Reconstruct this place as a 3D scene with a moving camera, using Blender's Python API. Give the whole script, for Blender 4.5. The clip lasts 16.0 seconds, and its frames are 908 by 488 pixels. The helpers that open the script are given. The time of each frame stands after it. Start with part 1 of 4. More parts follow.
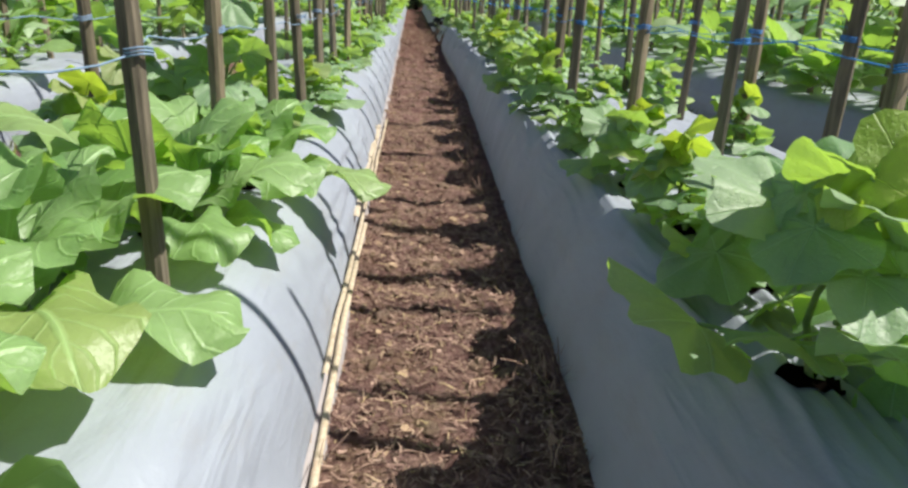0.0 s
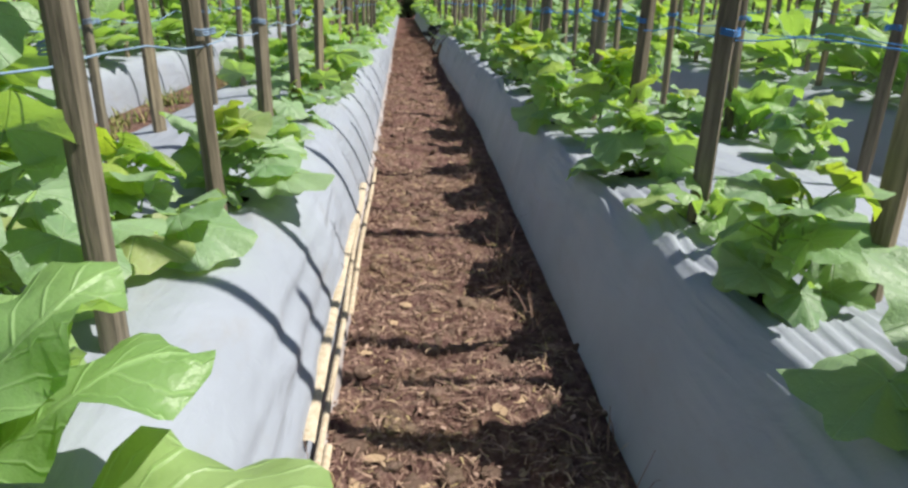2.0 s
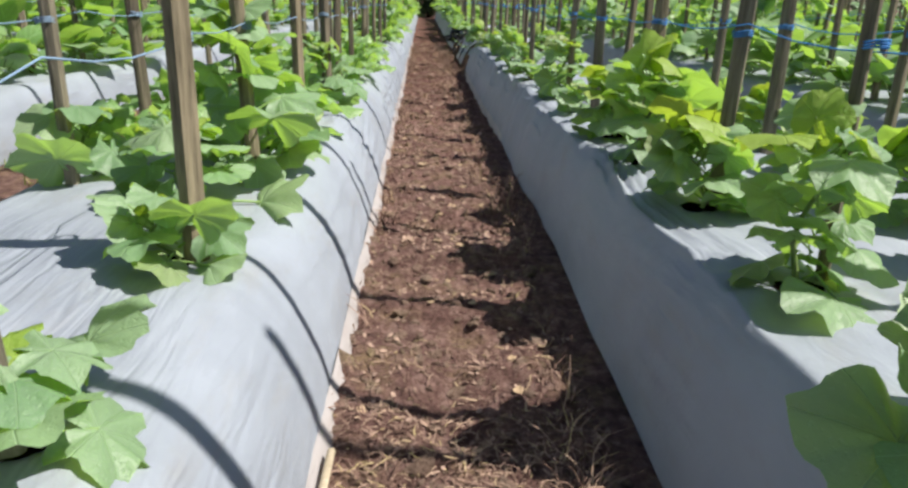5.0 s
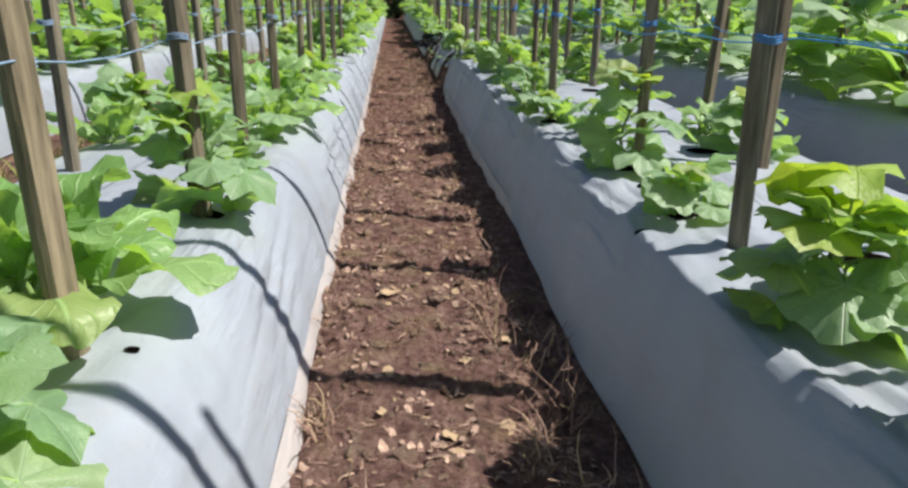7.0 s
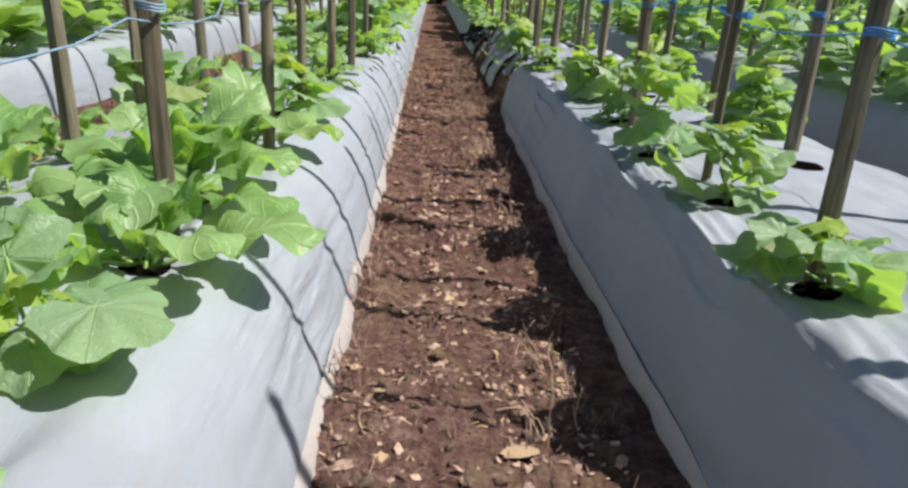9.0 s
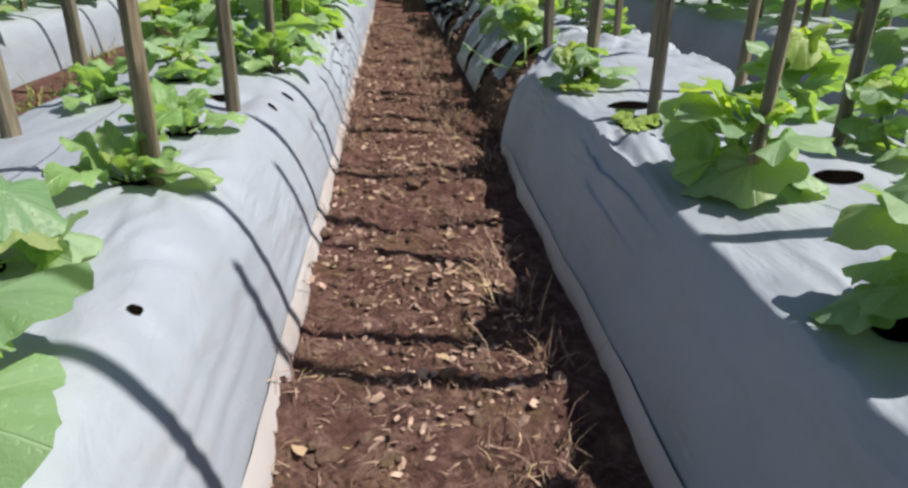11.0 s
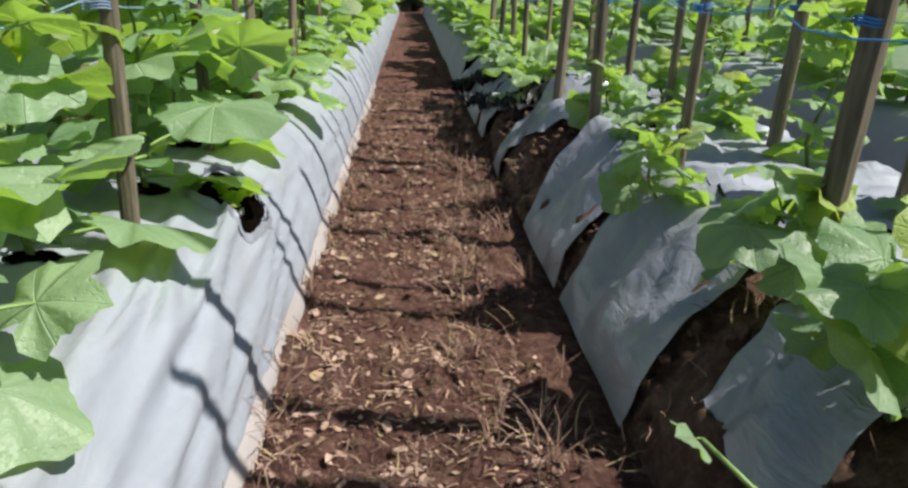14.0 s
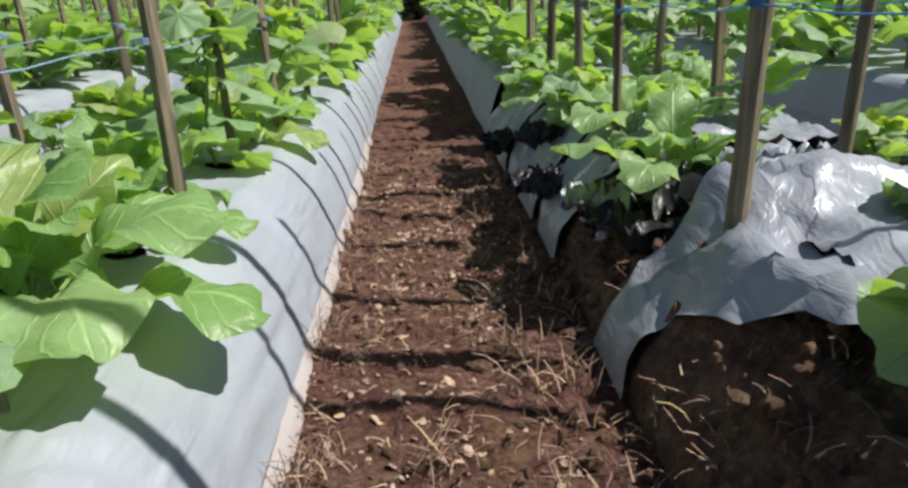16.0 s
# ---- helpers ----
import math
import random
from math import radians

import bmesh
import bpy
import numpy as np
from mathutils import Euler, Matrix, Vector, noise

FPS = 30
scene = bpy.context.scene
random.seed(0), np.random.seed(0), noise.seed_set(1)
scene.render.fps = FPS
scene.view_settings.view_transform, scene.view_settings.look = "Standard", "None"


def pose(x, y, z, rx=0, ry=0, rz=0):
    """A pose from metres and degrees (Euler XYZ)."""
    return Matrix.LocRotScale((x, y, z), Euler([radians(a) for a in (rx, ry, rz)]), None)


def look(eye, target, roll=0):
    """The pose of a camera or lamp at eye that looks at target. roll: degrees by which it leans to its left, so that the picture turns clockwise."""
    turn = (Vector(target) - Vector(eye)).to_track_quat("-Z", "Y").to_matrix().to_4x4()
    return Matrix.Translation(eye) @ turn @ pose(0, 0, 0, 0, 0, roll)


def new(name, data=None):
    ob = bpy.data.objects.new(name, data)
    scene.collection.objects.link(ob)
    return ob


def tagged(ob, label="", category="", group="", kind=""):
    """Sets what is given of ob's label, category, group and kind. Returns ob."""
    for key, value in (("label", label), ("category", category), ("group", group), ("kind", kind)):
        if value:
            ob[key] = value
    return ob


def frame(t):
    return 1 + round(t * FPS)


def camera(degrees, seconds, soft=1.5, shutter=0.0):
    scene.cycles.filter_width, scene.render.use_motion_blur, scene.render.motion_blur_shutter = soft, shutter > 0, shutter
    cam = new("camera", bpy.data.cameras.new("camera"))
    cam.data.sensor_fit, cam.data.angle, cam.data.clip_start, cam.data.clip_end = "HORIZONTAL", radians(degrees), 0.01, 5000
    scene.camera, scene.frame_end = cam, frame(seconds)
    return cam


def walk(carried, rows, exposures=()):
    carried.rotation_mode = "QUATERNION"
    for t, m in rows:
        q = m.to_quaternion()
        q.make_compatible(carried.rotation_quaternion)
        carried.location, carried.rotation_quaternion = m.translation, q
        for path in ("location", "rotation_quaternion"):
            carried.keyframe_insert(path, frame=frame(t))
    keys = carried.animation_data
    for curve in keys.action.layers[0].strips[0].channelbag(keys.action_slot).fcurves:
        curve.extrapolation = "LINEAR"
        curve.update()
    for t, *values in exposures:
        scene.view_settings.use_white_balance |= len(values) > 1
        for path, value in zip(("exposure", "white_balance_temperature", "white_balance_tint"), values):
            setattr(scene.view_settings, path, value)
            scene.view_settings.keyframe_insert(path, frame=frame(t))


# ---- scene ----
from mathutils.bvhtree import BVHTree

cam = camera(67.4, 16.0, soft=2.7)
PATH = [
    (0, 0.012, 0.000, 0.985, 69.71, -2.15, -3.40),
    (0.5, 0.026, 0.308, 0.959, 69.79, -1.62, -3.90),
    (1, 0.008, 0.694, 0.924, 68.18, -1.26, -2.01),
    (1.5, 0.029, 1.113, 0.935, 68.96, -0.21, -1.50),
    (2, -0.006, 1.530, 0.940, 70.30, -1.05, -4.10),
    (2.5, 0.010, 1.932, 0.944, 71.71, -0.46, -3.81),
    (3, 0.032, 2.297, 0.933, 70.97, -0.89, -3.23),
    (3.5, 0.018, 2.727, 0.962, 69.92, 1.03, -4.58),
    (4, 0.014, 3.197, 0.957, 71.04, -1.02, -2.48),
    (4.2, 0.008, 3.371, 0.951, 70.77, -2.04, -1.61),
    (6.3, 0.063, 5.264, 0.964, 69.89, 0.07, -4.23),
    (6.5, 0.063, 5.451, 0.963, 70.37, 0.08, -3.70),
    (7, 0.063, 5.950, 0.959, 70.09, -0.58, -4.97),
    (7.5, 0.104, 6.476, 0.943, 70.29, -1.54, -2.48),
    (8, 0.074, 6.971, 0.925, 69.88, -3.47, -4.43),
    (8.5, 0.041, 7.490, 0.947, 69.43, -1.83, -3.63),
    (9, 0.029, 8.007, 0.935, 68.97, -2.86, -1.67),
    (9.2, 0.021, 8.225, 0.941, 68.47, -2.94, -3.40),
    (11.3, 0.096, 10.459, 0.942, 65.71, -0.62, -4.45),
    (11.5, 0.101, 10.666, 0.944, 66.74, -0.64, -2.55),
    (12, 0.122, 11.212, 0.959, 68.99, -0.46, 0.40),
    (12.5, 0.106, 11.772, 0.973, 69.83, -2.02, -5.32),
    (13, 0.131, 12.284, 0.983, 70.27, -0.48, -4.19),
    (13.5, 0.129, 12.829, 0.948, 69.57, -3.30, -4.04),
    (14, 0.131, 13.374, 0.917, 69.28, -1.99, -3.53),
    (14.5, 0.159, 13.902, 0.925, 70.64, -2.65, -0.61),
    (15, 0.170, 14.395, 0.936, 69.99, -0.84, -1.85),
    (15.5, 0.192, 14.872, 0.947, 68.50, -0.92, -1.06),
    (16, 0.153, 15.384, 0.949, 69.44, 2.42, -3.40),
]
walk(cam, [(t, pose(*p)) for t, *p in PATH], exposures=[(0, 0.49), (3, 0.50), (7, 0.51), (9, 0.46), (12, 0.40), (16, 0.36)])

# ---- world and sun ----
SUN_AZ, SUN_EL = radians(-8), radians(54)      # azimuth from +x towards +y
world = bpy.data.worlds.new("sky")
scene.world = world
world.use_nodes = True
wnodes = world.node_tree
sky = wnodes.nodes.new("ShaderNodeTexSky")
sky.sky_type = "NISHITA"
sky.sun_disc = False
sky.sun_elevation = SUN_EL
sky.sun_rotation = radians(90) - SUN_AZ
wnodes.links.new(sky.outputs[0], wnodes.nodes["Background"].inputs[0])
wnodes.nodes["Background"].inputs[1].default_value = 0.06
sun = new("sun", bpy.data.lights.new("sun", "SUN"))
sun.data.energy = 5.0
sun.data.angle = radians(0.55)
sun.data.color = (1.0, 0.95, 0.86)
sun_dir = Vector((math.cos(SUN_EL) * math.cos(SUN_AZ), math.cos(SUN_EL) * math.sin(SUN_AZ), math.sin(SUN_EL)))
sun.matrix_world = look(sun_dir * 40, (0, 0, 0))


# ---- materials ----
class Mat:
    """A node material with short calls for the nodes used here."""

    def __init__(self, name, rough=0.6, spec=0.5):
        self.m = bpy.data.materials.new(name)
        self.m.use_nodes = True
        self.t = self.m.node_tree
        self.b = self.t.nodes["Principled BSDF"]
        self.b.inputs["Roughness"].default_value = rough
        self.b.inputs["Specular IOR Level"].default_value = spec
        self.coord = self.t.nodes.new("ShaderNodeTexCoord")

    def link(self, a, b):
        self.t.links.new(a, b)

    def node(self, kind, **values):
        n = self.t.nodes.new(kind)
        for key, value in values.items():
            n.inputs[key].default_value = value
        return n

    def mapped(self, scale, source="Object", rot=(0, 0, 0)):
        n = self.node("ShaderNodeMapping", Scale=scale, Rotation=rot)
        self.link(self.coord.outputs[source], n.inputs["Vector"])
        return n.outputs["Vector"]

    def noise(self, scale, detail=4.0, rough=0.6, vec=None, dist=0.0):
        n = self.node("ShaderNodeTexNoise", Scale=scale, Detail=detail, Roughness=rough, Distortion=dist)
        self.link(vec if vec else self.coord.outputs["Object"], n.inputs["Vector"])
        return n.outputs["Fac"]

    def ramp(self, fac, stops):
        n = self.t.nodes.new("ShaderNodeValToRGB")
        el = n.color_ramp.elements
        el[0].position, el[0].color = stops[0][0], (*stops[0][1], 1)
        el[1].position, el[1].color = stops[-1][0], (*stops[-1][1], 1)
        for p, c in stops[1:-1]:
            e = el.new(p)
            e.color = (*c, 1)
        self.link(fac, n.inputs["Fac"])
        return n.outputs["Color"]

    def mix(self, fac, a, b, blend="MIX"):
        n = self.t.nodes.new("ShaderNodeMix")
        n.data_type, n.blend_type = "RGBA", blend
        for sock, v in ((n.inputs["Factor"], fac), (n.inputs["A"], a), (n.inputs["B"], b)):
            if isinstance(v, (int, float)):
                sock.default_value = v
            elif isinstance(v, tuple):
                sock.default_value = (*v, 1)
            else:
                self.link(v, sock)
        return n.outputs["Result"]

    def math(self, op, a, b=0.0, clamp=False):
        n = self.t.nodes.new("ShaderNodeMath")
        n.operation, n.use_clamp = op, clamp
        for sock, v in ((n.inputs[0], a), (n.inputs[1], b)):
            if isinstance(v, (int, float)):
                sock.default_value = v
            else:
                self.link(v, sock)
        return n.outputs[0]

    def color(self, out):
        self.link(out, self.b.inputs["Base Color"])

    def bump(self, height, strength=0.4, distance=0.01):
        n = self.node("ShaderNodeBump", Strength=strength, Distance=distance)
        self.link(height, n.inputs["Height"])
        self.link(n.outputs["Normal"], self.b.inputs["Normal"])
        return n.outputs["Normal"]


def soil_material(name, dark, mid, pale, damp=0.9):
    m = Mat(name, 0.95, 0.15)
    big = m.noise(2.2, 3)
    fine = m.noise(38, 6, 0.7)
    c1 = m.ramp(m.mix(0.45, fine, m.noise(17, 4, 0.6)), [(0.36, dark), (0.50, mid), (0.66, pale)])
    c2 = m.ramp(big, [(0.35, tuple(v * 0.75 for v in mid)), (0.65, tuple(v * 1.25 for v in mid))])
    # ochre and mossy patches
    patch = m.math("MULTIPLY", m.math("SUBTRACT", m.noise(5.5, 4), 0.5, True), 3.2, True)
    moss = m.ramp(m.noise(70, 3), [(0.35, tuple(v * 0.8 for v in mid)), (0.65, (pale[0] * 0.82, pale[1] * 0.88, pale[2] * 0.55))])
    dry = m.mix(patch, m.mix(0.34, c1, c2), moss)
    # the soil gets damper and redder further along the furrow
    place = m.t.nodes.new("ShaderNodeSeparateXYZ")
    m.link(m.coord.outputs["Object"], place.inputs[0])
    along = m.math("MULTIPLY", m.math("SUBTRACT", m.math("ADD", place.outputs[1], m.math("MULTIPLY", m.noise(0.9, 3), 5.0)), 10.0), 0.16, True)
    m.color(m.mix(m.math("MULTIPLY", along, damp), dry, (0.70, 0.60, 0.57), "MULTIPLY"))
    m.bump(m.math("ADD", m.noise(55, 6, 0.75), m.math("MULTIPLY", m.noise(14, 3), 1.4)), 1.0, 0.03)
    return m.m


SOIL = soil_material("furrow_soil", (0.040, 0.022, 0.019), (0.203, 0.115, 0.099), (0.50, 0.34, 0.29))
CRUMB = soil_material("soil_crumb", (0.15, 0.098, 0.075), (0.25, 0.168, 0.13), (0.48, 0.36, 0.28))
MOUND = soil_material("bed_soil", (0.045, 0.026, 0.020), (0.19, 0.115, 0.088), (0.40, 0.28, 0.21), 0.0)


def film_material(name, base, dusty, gloss=0.46, crease=0.2, metal=0.16):
    m = Mat(name, 0.5, 0.25)
    patch = m.noise(1.7, 4, 0.6)
    dust = m.noise(9, 5, 0.7, m.mapped((1, 0.35, 1)))
    tone = m.ramp(patch, [(0.3, tuple(v * 0.9 for v in base)), (0.7, tuple(min(1, v * 1.06) for v in base))])
    m.color(m.mix(m.math("MULTIPLY", m.math("SUBTRACT", dust, 0.52, True), 2.2, True), tone, dusty))
    m.link(m.math("ADD", m.math("MULTIPLY", m.noise(6, 4), 0.26), gloss), m.b.inputs["Roughness"])
    m.b.inputs["Metallic"].default_value = metal
    # slack folds, and bundles of fine creases that come and go
    slack = m.noise(2.6, 2, 0.5, m.mapped((1.0, 0.8, 1.0)), 0.4)
    along = m.noise(5.0, 2, 0.5, m.mapped((4.5, 0.5, 3.0), rot=(0, 0, 0.12)), 0.5)
    where = m.math("MULTIPLY", m.math("SUBTRACT", m.noise(1.3, 2), 0.50, True), 5.0, True)
    h = m.math("ADD", m.math("MULTIPLY", slack, 2.2), m.math("MULTIPLY", m.math("MULTIPLY", along, where), 1.7))
    crinkle = m.noise(9.0, 3, 0.6, m.mapped((1.6, 0.7, 1.2), rot=(0, 0, -0.5)), 1.2)
    m.bump(m.math("ADD", h, m.math("ADD", m.math("MULTIPLY", m.noise(40, 3), 0.07), m.math("MULTIPLY", crinkle, crease))), 0.5, 0.03)
    return m.m


FILM = film_material("silver_film", (0.325, 0.357, 0.418), (0.30, 0.295, 0.293))
TORN = film_material("torn_silver_film", (0.31, 0.335, 0.39), (0.27, 0.25, 0.23), 0.23, 0.55, 0.24)
BLACK_FILM = film_material("black_film", (0.022, 0.023, 0.028), (0.06, 0.05, 0.045), 0.18, 0.9, 0.0)
HEM = film_material("film_hem", (0.44, 0.41, 0.41), (0.38, 0.30, 0.26))


def wood_material(name, dark, light, rough=0.8):
    m = Mat(name, rough, 0.25)
    grain = m.noise(7, 5, 0.65, m.mapped((9, 9, 0.7)))
    info = m.t.nodes.new("ShaderNodeObjectInfo")
    tone = m.ramp(grain, [(0.3, dark), (0.7, light)])
    own = m.ramp(info.outputs["Random"], [(0.0, (0.66, 0.62, 0.58)), (0.5, (0.95, 0.95, 0.95)), (1.0, (1.2, 1.12, 1.0))])
    col = m.mix(1.0, tone, own, "MULTIPLY")
    stain = m.noise(3.0, 3)
    m.color(m.mix(m.math("MULTIPLY", m.math("SUBTRACT", stain, 0.5, True), 2.5, True), col, tuple(v * 0.6 for v in dark)))
    m.bump(grain, 0.6, 0.006)
    return m.m


STAKE = wood_material("weathered_stake", (0.085, 0.074, 0.055), (0.29, 0.255, 0.19))
BAMBOO = wood_material("bamboo_strip", (0.40, 0.33, 0.23), (0.66, 0.57, 0.44), 0.7)


def leaf_material(name, dark, light, thin, kind, gloss=0.42):
    """kind: 'long' for feathered veins off a midrib, 'hand' for veins that fan from the base. thin: the colour let through."""
    m = Mat(name, gloss, 0.7)
    uv = m.t.nodes.new("ShaderNodeSeparateXYZ")
    m.link(m.coord.outputs["UV"], uv.inputs[0])
    u, v = uv.outputs[0], uv.outputs[1]
    side = m.math("ABSOLUTE", m.math("SUBTRACT", v, 0.5))
    if kind == "long":
        rib = m.math("SUBTRACT", 1.0, m.math("MULTIPLY", side, 26.0), True)
        wave = m.math("FRACT", m.math("SUBTRACT", m.math("MULTIPLY", u, 7.0), m.math("MULTIPLY", side, 4.5)))
        fine = m.math("SUBTRACT", 1.0, m.math("MULTIPLY", m.math("ABSOLUTE", m.math("SUBTRACT", wave, 0.5)), 9.0), True)
        vein = m.math("MAXIMUM", rib, m.math("MULTIPLY", fine, 0.55))
    else:
        ang = m.math("ARCTAN2", m.math("SUBTRACT", v, 0.5), m.math("ADD", m.math("SUBTRACT", u, 0.28), 0.0))
        fan = m.math("ABSOLUTE", m.math("SINE", m.math("MULTIPLY", ang, 3.0)))
        rad = m.math("ADD", m.math("POWER", side, 2.0), m.math("POWER", m.math("SUBTRACT", u, 0.28), 2.0))
        dist = m.math("MULTIPLY", fan, m.math("POWER", rad, 0.5))
        vein = m.math("SUBTRACT", 1.0, m.math("MULTIPLY", dist, 34.0), True)
        net = m.noise(26, 2, 0.5, m.coord.outputs["UV"])
        vein = m.math("MAXIMUM", vein, m.math("MULTIPLY", m.math("SUBTRACT", net, 0.55, True), 1.6, True))
    info = m.t.nodes.new("ShaderNodeObjectInfo")
    geo = m.t.nodes.new("ShaderNodeNewGeometry")
    rnd = m.math("FRACT", m.math("ADD", info.outputs["Random"], geo.outputs["Random Per Island"]))
    blot = m.noise(11, 3, 0.6)
    body = m.mix(rnd, dark, light)
    body = m.mix(m.math("MULTIPLY", blot, 0.5), body, light)
    old = m.math("MULTIPLY", m.math("SUBTRACT", rnd, 0.90, True), 6.0, True)
    body = m.mix(old, body, (0.30, 0.30, 0.05))
    body = m.mix(m.math("MULTIPLY", vein, 0.5), body, tuple(min(1, x * 1.9) for x in light))
    m.color(body)
    normal = m.bump(m.math("ADD", m.math("MULTIPLY", vein, -0.7), m.math("MULTIPLY", m.noise(24, 4, 0.6), 1.0)), 0.65, 0.007)
    glow = m.node("ShaderNodeBsdfTranslucent")
    m.link(m.mix(m.math("MULTIPLY", rnd, 0.6), thin, tuple(x * 0.7 for x in thin)), glow.inputs["Color"])
    m.link(normal, glow.inputs["Normal"])
    both = m.node("ShaderNodeMixShader", Fac=0.45)
    m.link(m.b.outputs[0], both.inputs[1])
    m.link(glow.outputs[0], both.inputs[2])
    m.link(both.outputs[0], m.t.nodes["Material Output"].inputs["Surface"])
    return m.m


MUSTARD = leaf_material("mustard_leaf", (0.135, 0.275, 0.08), (0.33, 0.49, 0.22), (0.45, 0.73, 0.09), "long", 0.44)
SQUASH = leaf_material("squash_leaf", (0.125, 0.25, 0.13), (0.37, 0.51, 0.32), (0.46, 0.73, 0.08), "hand", 0.48)
YOUNG = leaf_material("young_leaf", (0.22, 0.36, 0.05), (0.40, 0.52, 0.12), (0.60, 0.80, 0.06), "hand", 0.5)
WOODS = leaf_material("tree_leaf", (0.04, 0.068, 0.032), (0.075, 0.115, 0.05), (0.08, 0.14, 0.04), "long", 0.6)


def plain(name, color, rough=0.6, var=0.25, scale=25):
    m = Mat(name, rough, 0.3)
    n = m.noise(scale, 4)
    m.color(m.ramp(n, [(0.3, tuple(c * (1 - var) for c in color)), (0.7, tuple(min(1, c * (1 + var)) for c in color))]))
    m.bump(n, 0.3, 0.004)
    return m.m


PETIOLE = plain("petiole", (0.24, 0.36, 0.12), 0.5)
STEM = plain("vine_stem", (0.17, 0.24, 0.08), 0.6)
# Near-black without sheen: shade inside the holes is put into the colour.
HOLE_SHADE = plain("shaded_hole_soil", (0.004, 0.003, 0.0025), 1.0, 0.5)
HOLE_SHADE.node_tree.nodes["Principled BSDF"].inputs["Specular IOR Level"].default_value = 0.0
TWINE_BLUE = plain("blue_twine", (0.05, 0.22, 0.55), 0.55)
TWINE_PALE = plain("pale_twine", (0.22, 0.32, 0.46), 0.6)
LITTER = plain("leaf_litter", (0.40, 0.275, 0.215), 0.9, 0.5, 30)
DRYLEAF = plain("dry_leaf", (0.42, 0.30, 0.19), 0.9, 0.3, 40)
BARK = wood_material("bark", (0.03, 0.022, 0.016), (0.08, 0.06, 0.045))


def straw_material():
    m = Mat("dry_straw", 0.75, 0.3)
    geo = m.t.nodes.new("ShaderNodeNewGeometry")
    m.color(m.ramp(geo.outputs["Random Per Island"], [(0.0, (0.11, 0.062, 0.046)), (0.50, (0.26, 0.16, 0.125)), (0.88, (0.47, 0.33, 0.24)), (1.0, (0.44, 0.35, 0.16))]))
    return m.m


STRAW = straw_material()



def weed_material():
    m = Mat("weed", 0.7, 0.3)
    geo = m.t.nodes.new("ShaderNodeNewGeometry")
    m.color(m.ramp(geo.outputs["Random Per Island"], [(0.0, (0.08, 0.13, 0.03)), (0.5, (0.20, 0.24, 0.06)), (0.8, (0.36, 0.30, 0.13)), (1.0, (0.30, 0.20, 0.11))]))
    return m.m


WEED = weed_material()

# ---- small builders ----
def mesh_of(name, verts, faces, mats, uvs=None, slots=None, smooth=True):
    me = bpy.data.meshes.new(name)
    me.from_pydata(verts, [], faces)
    for m in mats:
        me.materials.append(m)
    if slots is not None:
        me.polygons.foreach_set("material_index", slots)
    if smooth:
        me.polygons.foreach_set("use_smooth", [True] * len(me.polygons))
    if uvs is not None:
        layer = me.uv_layers.new(name="UVMap")
        flat = np.empty(len(me.loops), dtype=np.int32)
        me.loops.foreach_get("vertex_index", flat)
        layer.data.foreach_set("uv", np.asarray(uvs, dtype=np.float32)[flat].ravel())
    me.update()
    return me


def part(name, me, parent, label="", m=None):
    ob = new(name, me)
    ob.parent = parent
    if m is not None:
        ob.matrix_basis = m
    if label:
        ob["label"] = label
    return ob


def grid_faces(rows, cols, keep=None):
    return [(r * cols + c, r * cols + c + 1, (r + 1) * cols + c + 1, (r + 1) * cols + c)
            for r in range(rows - 1) for c in range(cols - 1) if keep is None or keep(r, c)]


def ridge(v):
    return 1 - 2 * min(1.0, 2.2 * abs(v))


def n3(x, y, z=0.0):
    return noise.noise((x, y, z))


def tube(path, radii, sides=6, wob=0.0, seed=0):
    """Verts and quads of a tube along a list of points."""
    rnd = random.Random(seed)
    verts, faces = [], []
    for k, p in enumerate(path):
        p = Vector(p)
        a = Vector(path[max(k - 1, 0)])
        b = Vector(path[min(k + 1, len(path) - 1)])
        d = (b - a).normalized()
        side = d.cross(Vector((0, 0, 1)) if abs(d.z) < 0.9 else Vector((1, 0, 0))).normalized()
        up = side.cross(d)
        for s in range(sides):
            q = 2 * math.pi * s / sides
            r = radii[k] * (1 + wob * (rnd.random() - 0.5))
            verts.append(p + side * math.cos(q) * r + up * math.sin(q) * r)
    n = len(path)
    for k in range(n - 1):
        for s in range(sides):
            faces.append((k * sides + s, k * sides + (s + 1) % sides, (k + 1) * sides + (s + 1) % sides, (k + 1) * sides + s))
    faces.append(tuple(range(sides))[::-1])
    faces.append(tuple((n - 1) * sides + s for s in range(sides)))
    return verts, faces


# ---- the ground: one sheet, finer in the walked furrow ----
END_Y = 38.0


def steps(edges):
    out = []
    for a, b, d in edges:
        k = max(1, round((b - a) / d))
        out += [a + (b - a) * i / k for i in range(k)]
    return out + [edges[-1][1]]


def right_foot(y):
    return 0.40 + 0.026 * min(max(y, 0.0), 7.0) + 0.004 * min(max(y - 7.0, 0.0), 6.0)


